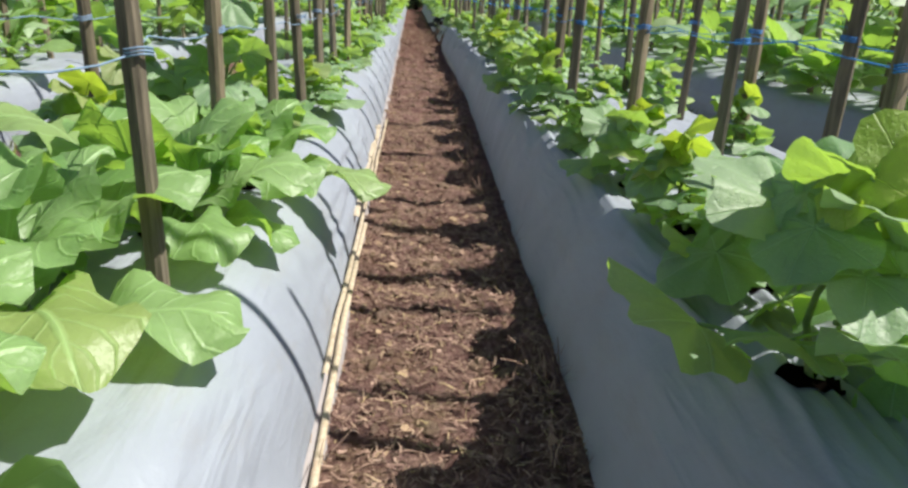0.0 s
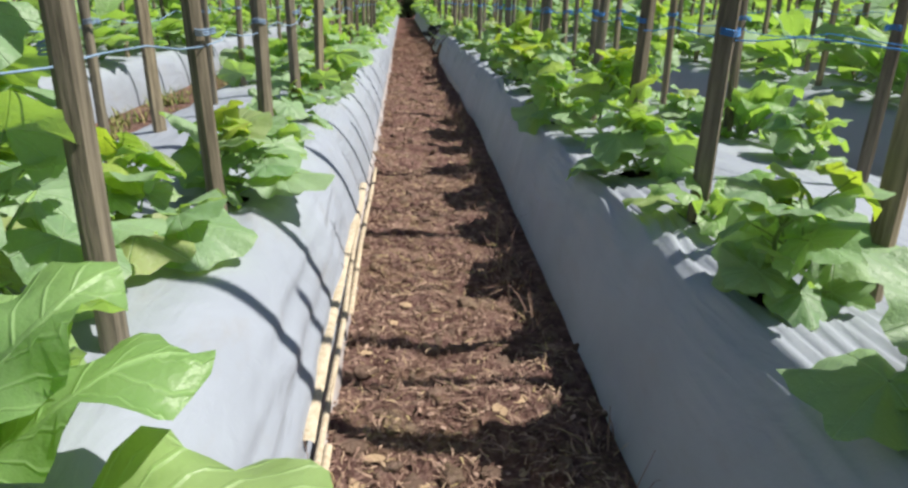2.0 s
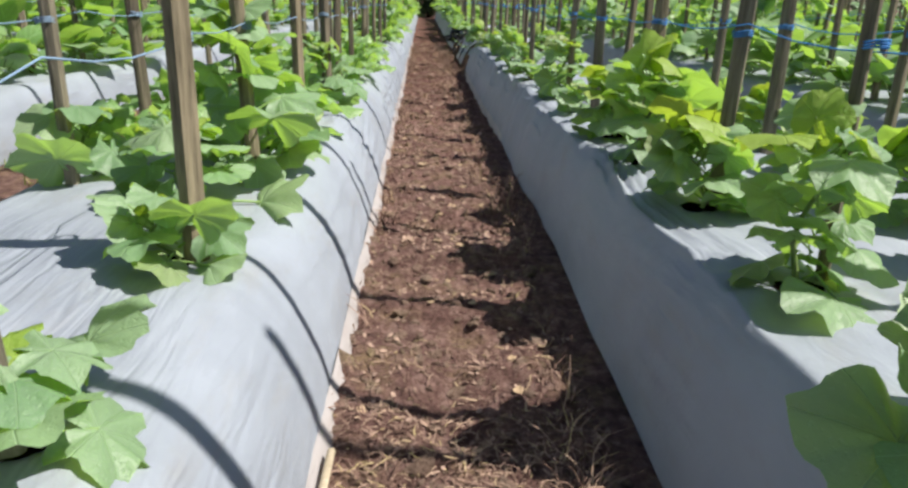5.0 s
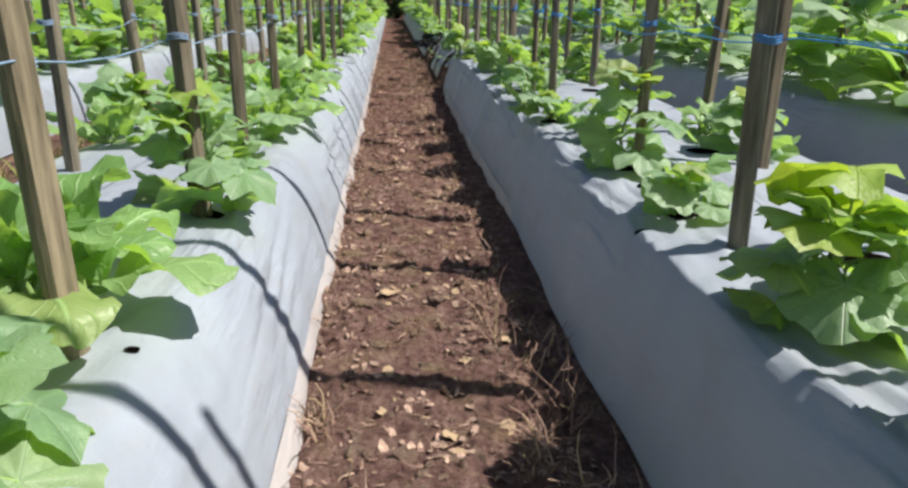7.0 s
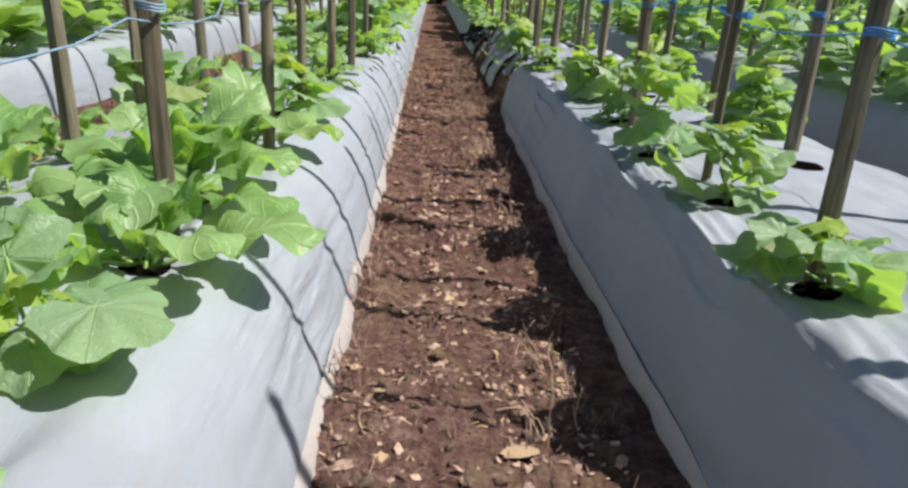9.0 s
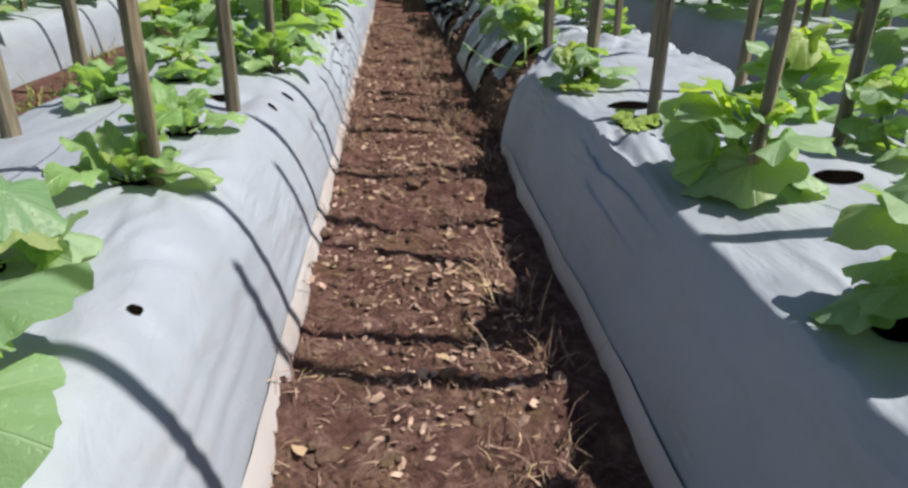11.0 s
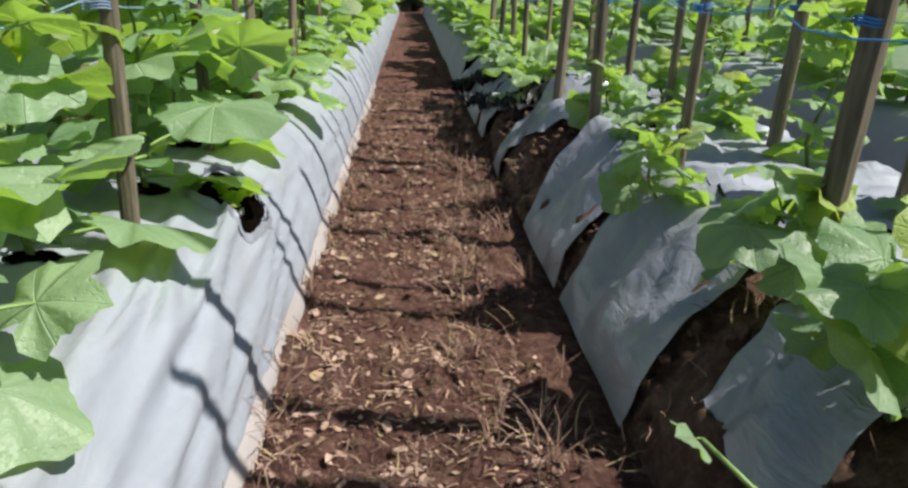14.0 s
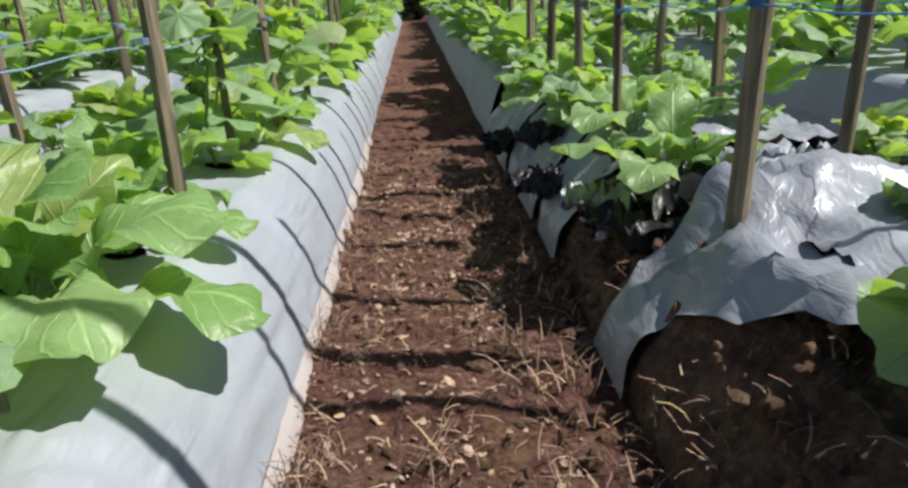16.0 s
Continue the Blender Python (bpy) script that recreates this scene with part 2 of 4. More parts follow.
def soil_height(x, y):
    tread = n3(x * 2.0, y * 3.6, 3.1) * 0.036 + n3(x * 4.2, y * 5.5, 9.1) * 0.024 + n3(x * 6, y * 11, 7.7) * 0.020 - abs(n3(x * 13, y * 17, 1.3)) * 0.034 + n3(x * 34, y * 38, 4.3) * 0.012
    bank = max(0.0, -0.10 - x) * 0.10 - max(0.0, x - 0.40) * 0.05
    calm = 1 - 0.6 * min(1.0, max(0.0, (x - right_foot(y) + 0.14) / 0.12))
    return tread * calm + bank


def build_ground():
    xs = steps([(-400, -60, 60), (-60, -8, 6), (-8, -0.4, 0.35), (-0.4, 0.75, 0.018), (0.75, 8, 0.35), (8, 60, 6), (60, 400, 60)])
    ys = steps([(-200, -5, 30), (-5, 0.6, 0.2), (0.6, 18.5, 0.018), (18.5, 24, 0.06), (24, END_Y + 2, 0.4), (END_Y + 2, 100, 6), (100, 1500, 100)])
    verts = []
    for y in ys:
        for x in xs:
            near = -0.5 < x < 0.8 and -5 < y < END_Y
            z = soil_height(x, y) if near else (n3(x * 1.3, y * 1.3) * 0.03 if abs(x) < 60 and y < 60 else 0.0)
            verts.append((x, y, z))
    ob = new("ground", mesh_of("ground", verts, grid_faces(len(ys), len(xs)), [SOIL]))
    tagged(ob, "reddish brown crumbly soil of a vegetable field", "ground", kind="structure")


build_ground()


# ---- raised beds under silver film ----
def bed_shape(s, x0, x1, h):
    """A point of the bed's cut: s runs 0..1 from foot to foot."""
    w = x1 - x0
    flank = 0.26 if -1.6 < x0 < 0 else 0.15 if x0 < 0 or x0 > 2 else min(0.22, max(0.13, 0.68 - x0 - 0.035))
    if s < 0.25 and 0 < x0 < 2:
        k = s / 0.25
        x = x0 + flank * k
        z = h * 0.93 * (0.5 * k * (1.10 - 0.10 * k * k) + 0.5 * math.sin(k * math.pi / 2))
    elif s < 0.25:
        k = s / 0.25
        x = x0 + flank * (k ** 1.35)
        z = h * 0.93 * math.sin(k * math.pi / 2) ** 0.9
    elif s > 0.75:
        k = (1 - s) / 0.25
        x = x1 - flank * (k ** 1.35)
        z = h * 0.93 * math.sin(k * math.pi / 2) ** 0.9
    else:
        k = (s - 0.25) / 0.5
        x = x0 + flank + (w - 2 * flank) * k
        z = h * (0.93 + 0.07 * math.sin(k * math.pi))
    return x, z


def bed_sheet(x0, x1, h, y0, y1, dy, cols, seed, rough=1.0, skew=None, lift=0.0, keep=None):
    """Verts and faces of a sheet laid over a bed; keep(x, y) leaves out torn places."""
    ys = steps([(y0, y1, dy)])
    verts, spots = [], []
    for y in ys:
        move = skew(y) if skew else 0.0
        sway = 0.022 * n3(seed, y * 0.7) + 0.010 * n3(seed + 9, y * 3.1)
        for c in range(cols):
            s = c / (cols - 1)
            x, z = bed_shape(s, x0 + move + sway, x1, h)
            up = min(1.0, z / 0.08)
            z += up * rough * (0.020 * n3(x * 2.1, y * 1.6, seed) + 0.008 * n3(x * 9, y * 5, seed + 4))
            x += up * rough * 0.012 * n3(x * 3, y * 4.5, seed + 7)
            verts.append((x, y, z + lift))
            spots.append((s, x, y))
    ok = None
    if keep:
        ok = lambda r, c: keep(*spots[r * cols + c])
    return verts, grid_faces(len(ys), cols, ok)


def film_object(name, parent, verts, faces, label=""):
    used = sorted({i for f in faces for i in f})
    at = {v: k for k, v in enumerate(used)}
    return part(name, mesh_of(name, [verts[i] for i in used], [tuple(at[i] for i in f) for f in faces], [FILM]), parent, label)


H_LEFT, H_RIGHT = 0.40, 0.41


def top_left(x, y):
    k = min(1.0, max(0.0, (x + 1.14) / 0.69))
    edge = min(1.0, max(0.0, (-0.19 - x) / 0.26)) ** (1 / 1.35)
    return H_LEFT * (0.93 * math.sin(edge * math.pi / 2) ** 0.9 + 0.07 * math.sin(k * math.pi)) + 0.020 * n3(x * 2.1, y * 1.6, 11) + 0.008 * n3(x * 9, y * 5, 15)


def top_right(x, y):
    k = min(1.0, max(0.0, (x - 0.62) / 1.05))
    return H_RIGHT * (0.93 + 0.07 * math.sin(k * math.pi)) + 0.020 * n3(x * 2.1, y * 1.6, 23) + 0.008 * n3(x * 9, y * 5, 27)


def pulled(verts, holes, seed):
    """Folds that run out of each hole, where the film is drawn together."""
    out = []
    for x, y, z in verts:
        z0 = z
        if z > 0.05:
            for k, (hx, hy) in enumerate(holes):
                if abs(hy - y) < 0.7:
                    r = math.hypot(x - hx, y - hy)
                    a = math.atan2(y - hy, x - hx)
                    fold = 1 - 2 * abs(n3(2.2 * math.cos(a), 2.2 * math.sin(a), seed + k * 1.7))
                    z += 0.018 * min(1.0, max(0.0, (r - 0.06) / 0.08)) * fold * math.exp(-((r - 0.14) / 0.16) ** 2)
            if x < 0:
                steep = min(1.0, max(0.0, (x + 0.36) / 0.1))
                d = 0.020 * max(math.exp(-((y - 14.75) / 0.7) ** 2), 0.5 * math.exp(-((y - 7.75) / 0.35) ** 2)) * math.exp(-((x + 0.34) / 0.16) ** 2) * ridge(n3((x - z) * 13 + y * 2.5, y * 1.3, 4))
                x, z = x + d * steep * min(1.0, z / 0.15), z + d * (1 - 0.6 * steep)
                # pleats along the hem
                p = max(0.0, 0.35 + 1.4 * n3(3.1, y * 0.55, 81)) * math.exp(-((x + 0.255) / 0.05) ** 2)
                x += 0.009 * p * ridge(n3(z * 19 + 0.6 * n3(z * 3, y * 1.2, 5), y * 0.8, 83))
            else:
                z = z0 + (z - z0) * min(1.0, max(0.0, (12.55 - y) / 0.3))
                z += 0.014 * math.exp(-((y - 12.05) / 0.32) ** 2 - ((x - 0.64 - 0.07 * (y - 11.9)) / 0.03) ** 2)
                z += 0.012 * math.exp(-((y - 12.0) / 0.3) ** 2 - ((x - 0.85) / 0.14) ** 2) * ridge(n3(x * 15 - y * 3, y * 1.2, 8))
                # fine pleats along the shoulder, where the film is stretched lengthwise
                pleat = max(0.0, 0.45 + 1.3 * n3(x * 1.7, y * 1.3, 71)) * math.exp(-((x - 0.70) / 0.16) ** 2) * min(1.0, z / 0.2)
                z += 0.013 * pleat * ridge(n3(x * 30 + 1.5 * n3(x * 2, y * 1.5, 3), y * 1.1, 77))
                z += 0.012 * math.exp(-((y - 7.65) / 0.5) ** 2 - ((x - 0.85) / 0.25) ** 2) * ridge(n3(x * 1.5, y * 13 - x * 5, 4))
        out.append((x, y, z))
    return out


def build_left_bed():
    bed = tagged(new("raised_bed"), "long raised bed under smooth silver plastic mulch film", "raised bed", "raised beds")
    v, f = bed_sheet(-1.40, -0.19, H_LEFT, -2.0, 20.0, 0.03, 150, 11)
    v = pulled(v, [(-0.50, k) for k in (3.5, 4.45, 5.5, 7.0, 8.5, 9.3, 11.3, 11.8, 12.6, 13.4, 14.1, 14.75, 15.55, 16.1)], 5)
    # the foot that faces the walked furrow is the last column: keep it straight
    film_object("mulch_film", bed, v, f)
    v, f = bed_sheet(-1.40, -0.19, H_LEFT, 20.0, END_Y, 0.4, 24, 11)
    film_object("mulch_film", bed, v, f)
    # folded hem of the film where it meets the furrow
    ys = steps([(-2, 20, 0.06)])
    verts = []
    for y in ys:
        w = 0.012 * n3(3.3, y * 2.0) + 0.006 * n3(8.1, y * 9)
        for k, (dx, z) in enumerate(((-0.006, 0.052), (0.006, 0.034), (0.018, 0.012), (0.022, -0.012))):
            verts.append((-0.19 + dx + w * (0.4 + 0.3 * k), y, z + 0.006 * n3(k, y * 6)))
    part("film_hem", mesh_of("film_hem", verts, grid_faces(len(ys), 4), [HEM]), bed, "pale dusty folded edge of the film")
    return bed


SCRAPS = ((12.6, 13.38), (14.12, 14.46), (14.62, 15.28), (15.36, 16.0), (16.76, 17.02), (17.62, 18.0), (18.12, 18.9), (19.0, 20.0))
TOPS = ((12.6, 16.0), (16.05, 17.06), (17.6, 20.0))
TORN_X = 0.92


def torn(s, x, y):
    """Whether film lies at a spot of the right-hand bed."""
    if x > TORN_X:
        return any(a < y < b for a, b in TOPS)
    if 16.3 < y < 16.9 and x > 0.56 and y > 16.76 - 0.75 * (x - 0.56):
        return True
    y -= (1.1 if y < 13.9 else 0.25) * max(0.0, x - 0.6)
    return any(a < y < b for a, b in SCRAPS)


def slump(x, y):
    """How far the bare soil has washed down."""
    if x > 1.2:
        return 0.0
    open_part = sum(not torn(0.5, x + dx, y + dy) for dx in (-0.1, 0, 0.1) for dy in (-0.12, 0, 0.12)) / 9
    return 0.26 * open_part


def covered(x, y):
    return all(torn(0.5, x + dx, y + dy) for dx in (-0.1, 0, 0.1) for dy in (-0.12, 0, 0.12))


def settle(x, y, z):
    """The torn stretch has slid down into a slope that faces the furrow."""
    k = min(1.0, max(0.0, (y - 13.3) / 0.7))
    foot = right_foot(y) - 0.02
    slope = 0.42 * min(1.0, max(0.0, (x - foot) / (0.92 - foot))) ** 0.8
    return z * (1 - k) + min(z, slope) * k


def bed_sway(y):
    return 0.022 * n3(23, y * 0.7) + 0.010 * n3(32, y * 3.1)


def scrap(bed, a, b, s0, s1, seed, first=False, last=False):
    """A torn piece of film laid over the bed from a to b, its ends ragged and lifted."""
    cols = max(16, int((s1 - s0) * 80))
    rows = max(8, int((b - a) / 0.025))
    verts = []
    for r in range(rows + 1):
        q = r / rows
        y0 = a + (b - a) * q
        for c in range(cols + 1):
            e = c / cols
            sc = s0 + (s1 - s0) * e
            calm = min(1.0, max(0.0, (y0 - 12.8) / 1.2))
            if s0 > 0.3:
                sc += 0.012 * n3(seed, q * 6) * (1 - e) * calm
            elif s1 < 1:
                sc += 0.02 * n3(seed, q * 7) * e * calm
            x, z = bed_shape(sc, right_foot(y0) + bed_sway(y0), 1.80, H_RIGHT)
            rag = lambda k: 0.06 * n3(x * 4, k, seed) + 0.028 * n3(x * 14, k, seed + 3) + 0.25 * max(0.0, min(x, TORN_X + 0.05) - 0.6)
            gather = 0.85 * max(0.0, min(x, 0.85) - 0.6) - 0.9 * max(0.0, x - 0.85)
            ya = a if first else a + rag(1.0)
            if 16.7 < a < 16.8:
                ya -= 2.9 * max(0.0, min(x, TORN_X + 0.05) - 0.72)
            yb = b if last else b + rag(5.0) + (gather if first and s0 == 0 else 0.0)
            y = ya + (yb - ya) * q
            up = min(1.0, z / 0.08)
            edge = (0 if first else math.exp(-q * rows * 0.025 / 0.05)) + (0 if last else math.exp(-(1 - q) * rows * 0.025 / 0.05))
            z += up * (0.020 * n3(x * 2.1, y * 1.6, 23) + 0.008 * n3(x * 9, y * 5, 27))
            z = settle(x, y, z)
            z += up * calm * (0.045 * n3(x * 4, y * 5, seed) + 0.020 * n3(x * 9, y * 12, 45) - 0.060 * abs(n3(x * 6 + y * 8, y * 3, 49)) + 0.020 - 0.026 * abs(n3(x * 13 - y * 6, y * 11, 57)))
            z += up * edge * calm * (0.012 + 0.035 * n3(x * 6, seed * 1.7))
            if first and s0 == 0:
                # pleats that run into the gathered tip beside the stake
                r, ang = math.hypot(x - 0.85, y - 13.70), math.atan2(y - 13.70, x - 0.85)
                z += up * math.exp(-(r / 0.32) ** 2) * (0.030 + 0.030 * min(1.0, r / 0.1) * ridge(n3(ang * 4.5, r * 0.8, 33)))
            if 16.3 < y < 17.4:
                z += 0.09 * math.exp(-((y - 17.06) / 0.12) ** 2 - ((x - 1.12) / 0.22) ** 2) + up * 0.022 * ridge(n3(x * 3.5 + y * 2.5, y * 3.5 - x, 61)) - 0.005
            x += up * (0.012 * n3(x * 3, y * 4.5, 30) + calm * 0.025 * n3(x * 5, y * 7, seed + 8))
            verts.append((x, y, z + calm * (0.004 + 0.003 * (seed % 3))))
    part("torn_film", mesh_of("torn_film", verts, grid_faces(rows + 1, cols + 1), [FILM if first else TORN]), bed, "crumpled torn silver film")


def build_right_bed():
    bed = tagged(new("raised_bed"), "long raised bed with silver mulch film torn open further on", "raised bed", "raised beds")
    slope = lambda y: right_foot(y) - 0.40
    v, f = bed_sheet(0.40, 1.80, H_RIGHT, -2.0, 12.6, 0.03, 200, 23, skew=slope)
    v = pulled(v, [(0.86, k) for k in (3.2, 4.1, 5.4, 6.5, 7.6, 8.2, 8.72, 9.22, 9.8, 11.0, 12.2)], 9)
    film_object("mulch_film", bed, v, f)
    ys = steps([(8.4, 13.3, 0.06)])
    verts = []
    for y in ys:
        w = 0.012 * n3(6.3, y * 2.0) + 0.006 * n3(2.1, y * 9)
        for k, (dx, z) in enumerate(((0.004, 0.040), (-0.006, 0.026), (-0.014, 0.010), (-0.018, -0.014))):
            ease = min(1.0, (y - 8.4) / 0.9)
            verts.append((right_foot(y) + bed_sway(y) + 0.02 * (1 - ease) + (dx + w * (0.4 + 0.3 * k)) * ease, y, z * ease + 0.006 * n3(k, y * 6, 4)))
    part("film_hem", mesh_of("film_hem", verts, [q[::-1] for q in grid_faces(len(ys), 4)], [HEM]), bed, "pale dusty folded edge of the film")
    for k, (a, b) in enumerate(SCRAPS):
        scrap(bed, a, b, 0.17 if k == 1 else 0.0, 0.395, 80 + k, first=k == 0, last=k == len(SCRAPS) - 1)
    for k, (a, b) in enumerate(TOPS):
        scrap(bed, a, b, 0.39, 1.0, 95 + k, first=k == 0, last=k == len(TOPS) - 1)
    v, f = bed_sheet(0.42, 1.78, H_RIGHT - 0.035, 13.1, 20.0, 0.03, 50, 23, 1.0, slope)
    lumpy = [(x, y, settle(x, y, z - 0.006) * (1 - slump(x, y)) - (0.075 if covered(x, y) else 0.0) + min(1, z / 0.06) * (0.040 * n3(x * 7, y * 7, 51) - 0.05 * abs(n3(x * 13, y * 13, 55)) + 0.026 * n3(x * 25, y * 25, 53))) for x, y, z in v]
    part("soil_mound", mesh_of("soil_mound", lumpy, f, [MOUND]), bed, "dark crumbly bare soil")
    v, f = bed_sheet(0.40, 1.80, H_RIGHT, 20.0, END_Y, 0.4, 24, 23, skew=slope)
    film_object("mulch_film", bed, v, f)
    return bed


def crumple(bed, x, y, z, wide, deep, seed, mat, turn=0.0):
    """A loose scrap of film, folded over itself in hard creases, lying on the torn bed."""
    n = 22
    verts = []
    for r in range(n):
        for c in range(n):
            u, v = c / (n - 1) - 0.5, r / (n - 1) - 0.5
            edge = 1 + 0.25 * n3(u * 5, v * 5, seed) * (abs(u) + abs(v))
            h = 0.055 * ridge(n3(u * 3.2 + v * 1.5, v * 2.5, seed)) + 0.03 * ridge(n3(u * 7, v * 6 - u * 3, seed + 4)) + 0.02 * n3(u * 14, v * 14, seed + 8)
            h *= 1 - 0.5 * (abs(u) + abs(v))
            verts.append((u * wide * edge + 0.05 * n3(u * 4, v * 4, seed + 2), v * deep * edge + 0.05 * n3(u * 4, v * 4, seed + 6), 0.05 + h))
    label = "black underside of crumpled torn film" if mat == BLACK_FILM else "loose crumpled scrap of silver film"
    part("film_scrap", mesh_of("film_scrap", verts, grid_faces(n, n), [mat]), bed, label, pose(x, y, z, 0, 0, turn))


LEFT_BED = build_left_bed()
RIGHT_BED = build_right_bed()
for k, (x, y, z, w, d, mat) in enumerate(((0.78, 17.22, 0.24, 0.34, 0.26, BLACK_FILM), (0.98, 17.30, 0.33, 0.40, 0.30, BLACK_FILM), (0.74, 17.52, 0.22, 0.30, 0.24, TORN), (0.96, 17.55, 0.34, 0.36, 0.24, BLACK_FILM), (1.22, 17.32, 0.36, 0.36, 0.40, TORN),
                                          (0.66, 18.05, 0.14, 0.26, 0.26, BLACK_FILM), (0.80, 18.5, 0.25, 0.26, 0.36, BLACK_FILM), (0.64, 19.0, 0.12, 0.24, 0.3, BLACK_FILM))):
    crumple(RIGHT_BED, x, y, z, w, d, 300 + k, mat, 40 * k)
OTHER_BEDS = [(-3.55, -2.35, 0.40, 61), (-5.55, -4.25, 0.40, 62), (-7.5, -6.2, 0.4, 63), (-9.5, -8.2, 0.4, 64),
              (2.62, 3.85, 0.42, 71), (4.6, 5.8, 0.41, 72), (6.5, 7.7, 0.41, 73), (8.4, 9.6, 0.4, 74)]
for bx0, bx1, bh, bseed in OTHER_BEDS:
    other = tagged(new("raised_bed"), "raised bed under silver plastic mulch, beyond the next furrow", "raised bed", "raised beds")
    bv, bf = bed_sheet(bx0, bx1, bh, -2.0, END_Y, 0.16, 24, bseed, 1.4)
    film_object("mulch_film", other, bv, bf)


# ---- stakes ----
def stake_mesh(seed, length=2.0, r=0.023):
    """A split and roughly squared pole: flat faces, soft arrises, knots, a slight bow."""
    rnd = random.Random(seed)
    flat = rnd.uniform(0.62, 1.0)
    knots = [rnd.uniform(0.1, 0.95) for _ in range(4)]
    bx, by = rnd.uniform(-0.025, 0.025), rnd.uniform(-0.025, 0.025)
    n, sides = 26, 12
    chips = [rnd.uniform(0.9, 1.06) for _ in range(sides)]
    verts = []
    for k in range(n):
        q = k / (n - 1)
        cx, cy = bx * math.sin(q * 3), by * math.sin(q * 2.3)
        w = r * (1.12 - 0.22 * q) * (1 + 0.05 * n3(seed * 3.1, q * 9))
        w *= 1 + 0.07 * max(math.exp(-((q - t) * length / 0.02) ** 2) for t in knots)
        for j in range(sides):
            a = 2 * math.pi * (j + 0.5) / sides
            c, e = math.cos(a), math.sin(a)
            m = 1 / (abs(c) ** 4 + abs(e) ** 4) ** 0.25
            d = w * m * chips[j] * (1 + 0.05 * n3(j * 2.3, q * 14, seed))
            verts.append((cx + d * c, cy + d * e * flat, -0.25 + length * q))
    faces = [(k * sides + j, k * sides + (j + 1) % sides, (k + 1) * sides + (j + 1) % sides, (k + 1) * sides + j) for k in range(n - 1) for j in range(sides)]
    faces += [tuple(range(sides))[::-1], tuple((n - 1) * sides + j for j in range(sides))]
    me = mesh_of("stake", verts, faces, [STAKE])
    me.polygons.foreach_set("use_smooth", [False] * len(me.polygons))
    return me


STAKES = [stake_mesh(s, 2.45, 0.0175 + 0.0022 * (s % 4)) for s in range(8)]


def tie_mesh(mat):
    verts, faces = [], []
    for ring in range(3):
        v, f = tube([(0.027 * math.cos(a), 0.027 * math.sin(a), ring * 0.006 + 0.003 * math.sin(a * 2)) for a in np.linspace(0, 2 * math.pi, 13)], [0.002] * 13, 4)
        o = len(verts)
        verts += v
        faces += [tuple(i + o for i in q) for q in f]
    return mesh_of("twine_tie", verts, faces, [mat])


TIE_BLUE, TIE_PALE = tie_mesh(TWINE_BLUE), tie_mesh(TWINE_PALE)
srnd = random.Random(5)


def stake(x, y, z, tie=None):
    ob = new("wooden_stake", srnd.choice(STAKES))
    ob.matrix_basis = pose(x, y, z, srnd.uniform(-1.3, 1.3), srnd.uniform(-1.2, 1.2), srnd.uniform(0, 360))
    tagged(ob, "weathered grey-brown wooden stake driven into the mulched bed", "stake", "plant stakes")
    if tie:
        part("twine_tie", tie, ob, "knot of thin twine", pose(0, 0, 0.50))


ROW_L1 = [0.62, 1.29, 1.92, 2.60, 3.29, 4.12, 4.84, 5.55, 6.30, 7.05, 7.84, 8.59, 9.36, 10.18, 10.97, 11.78, 12.58, 13.34, 14.10, 14.83, 15.64, 16.28, 17.10, 17.85, 18.64, 19.48]
ROW_R1 = [(0.45, 0.90), (1.19, 0.90), (1.90, 0.91), (2.69, 0.90), (3.21, 0.775), (4.14, 0.88), (4.79, 0.90), (5.40, 0.90), (6.00, 0.90), (6.69, 0.90), (7.41, 0.88), (8.23, 0.91), (9.27, 0.84),
          (10.02, 0.90), (10.86, 0.90), (11.59, 0.90), (12.32, 0.94), (13.00, 0.90), (13.82, 0.90), (14.55, 0.92), (15.30, 0.93), (16.17, 0.91), (16.92, 0.91), (17.80, 0.87), (18.5, 0.90), (19.2, 0.90), (19.9, 0.90)]
for i, y in enumerate(ROW_L1):
    x = -0.50 + 0.02 * math.sin(i * 2.1) + (0.06 if 13 < y < 14 else 0)
    stake(x, y, top_left(x, y) - 0.02, TIE_PALE)
for i, (y, x) in enumerate(ROW_R1):
    stake(x, y, (top_right(x, y) if y < 14.2 else settle(x, y, top_right(x, y))) - 0.02, TIE_BLUE)
for i in range(27):
    y = 0.8 + i * 0.76 + srnd.uniform(-0.1, 0.1)
    stake(-1.06 + srnd.uniform(-0.05, 0.05), y, top_left(-1.06, y) - 0.02, TIE_PALE)
    y = 0.6 + i * 0.76 + srnd.uniform(-0.1, 0.1)
    stake(1.40 + srnd.uniform(-0.05, 0.05), y, top_right(1.4, y) - 0.02, TIE_BLUE)


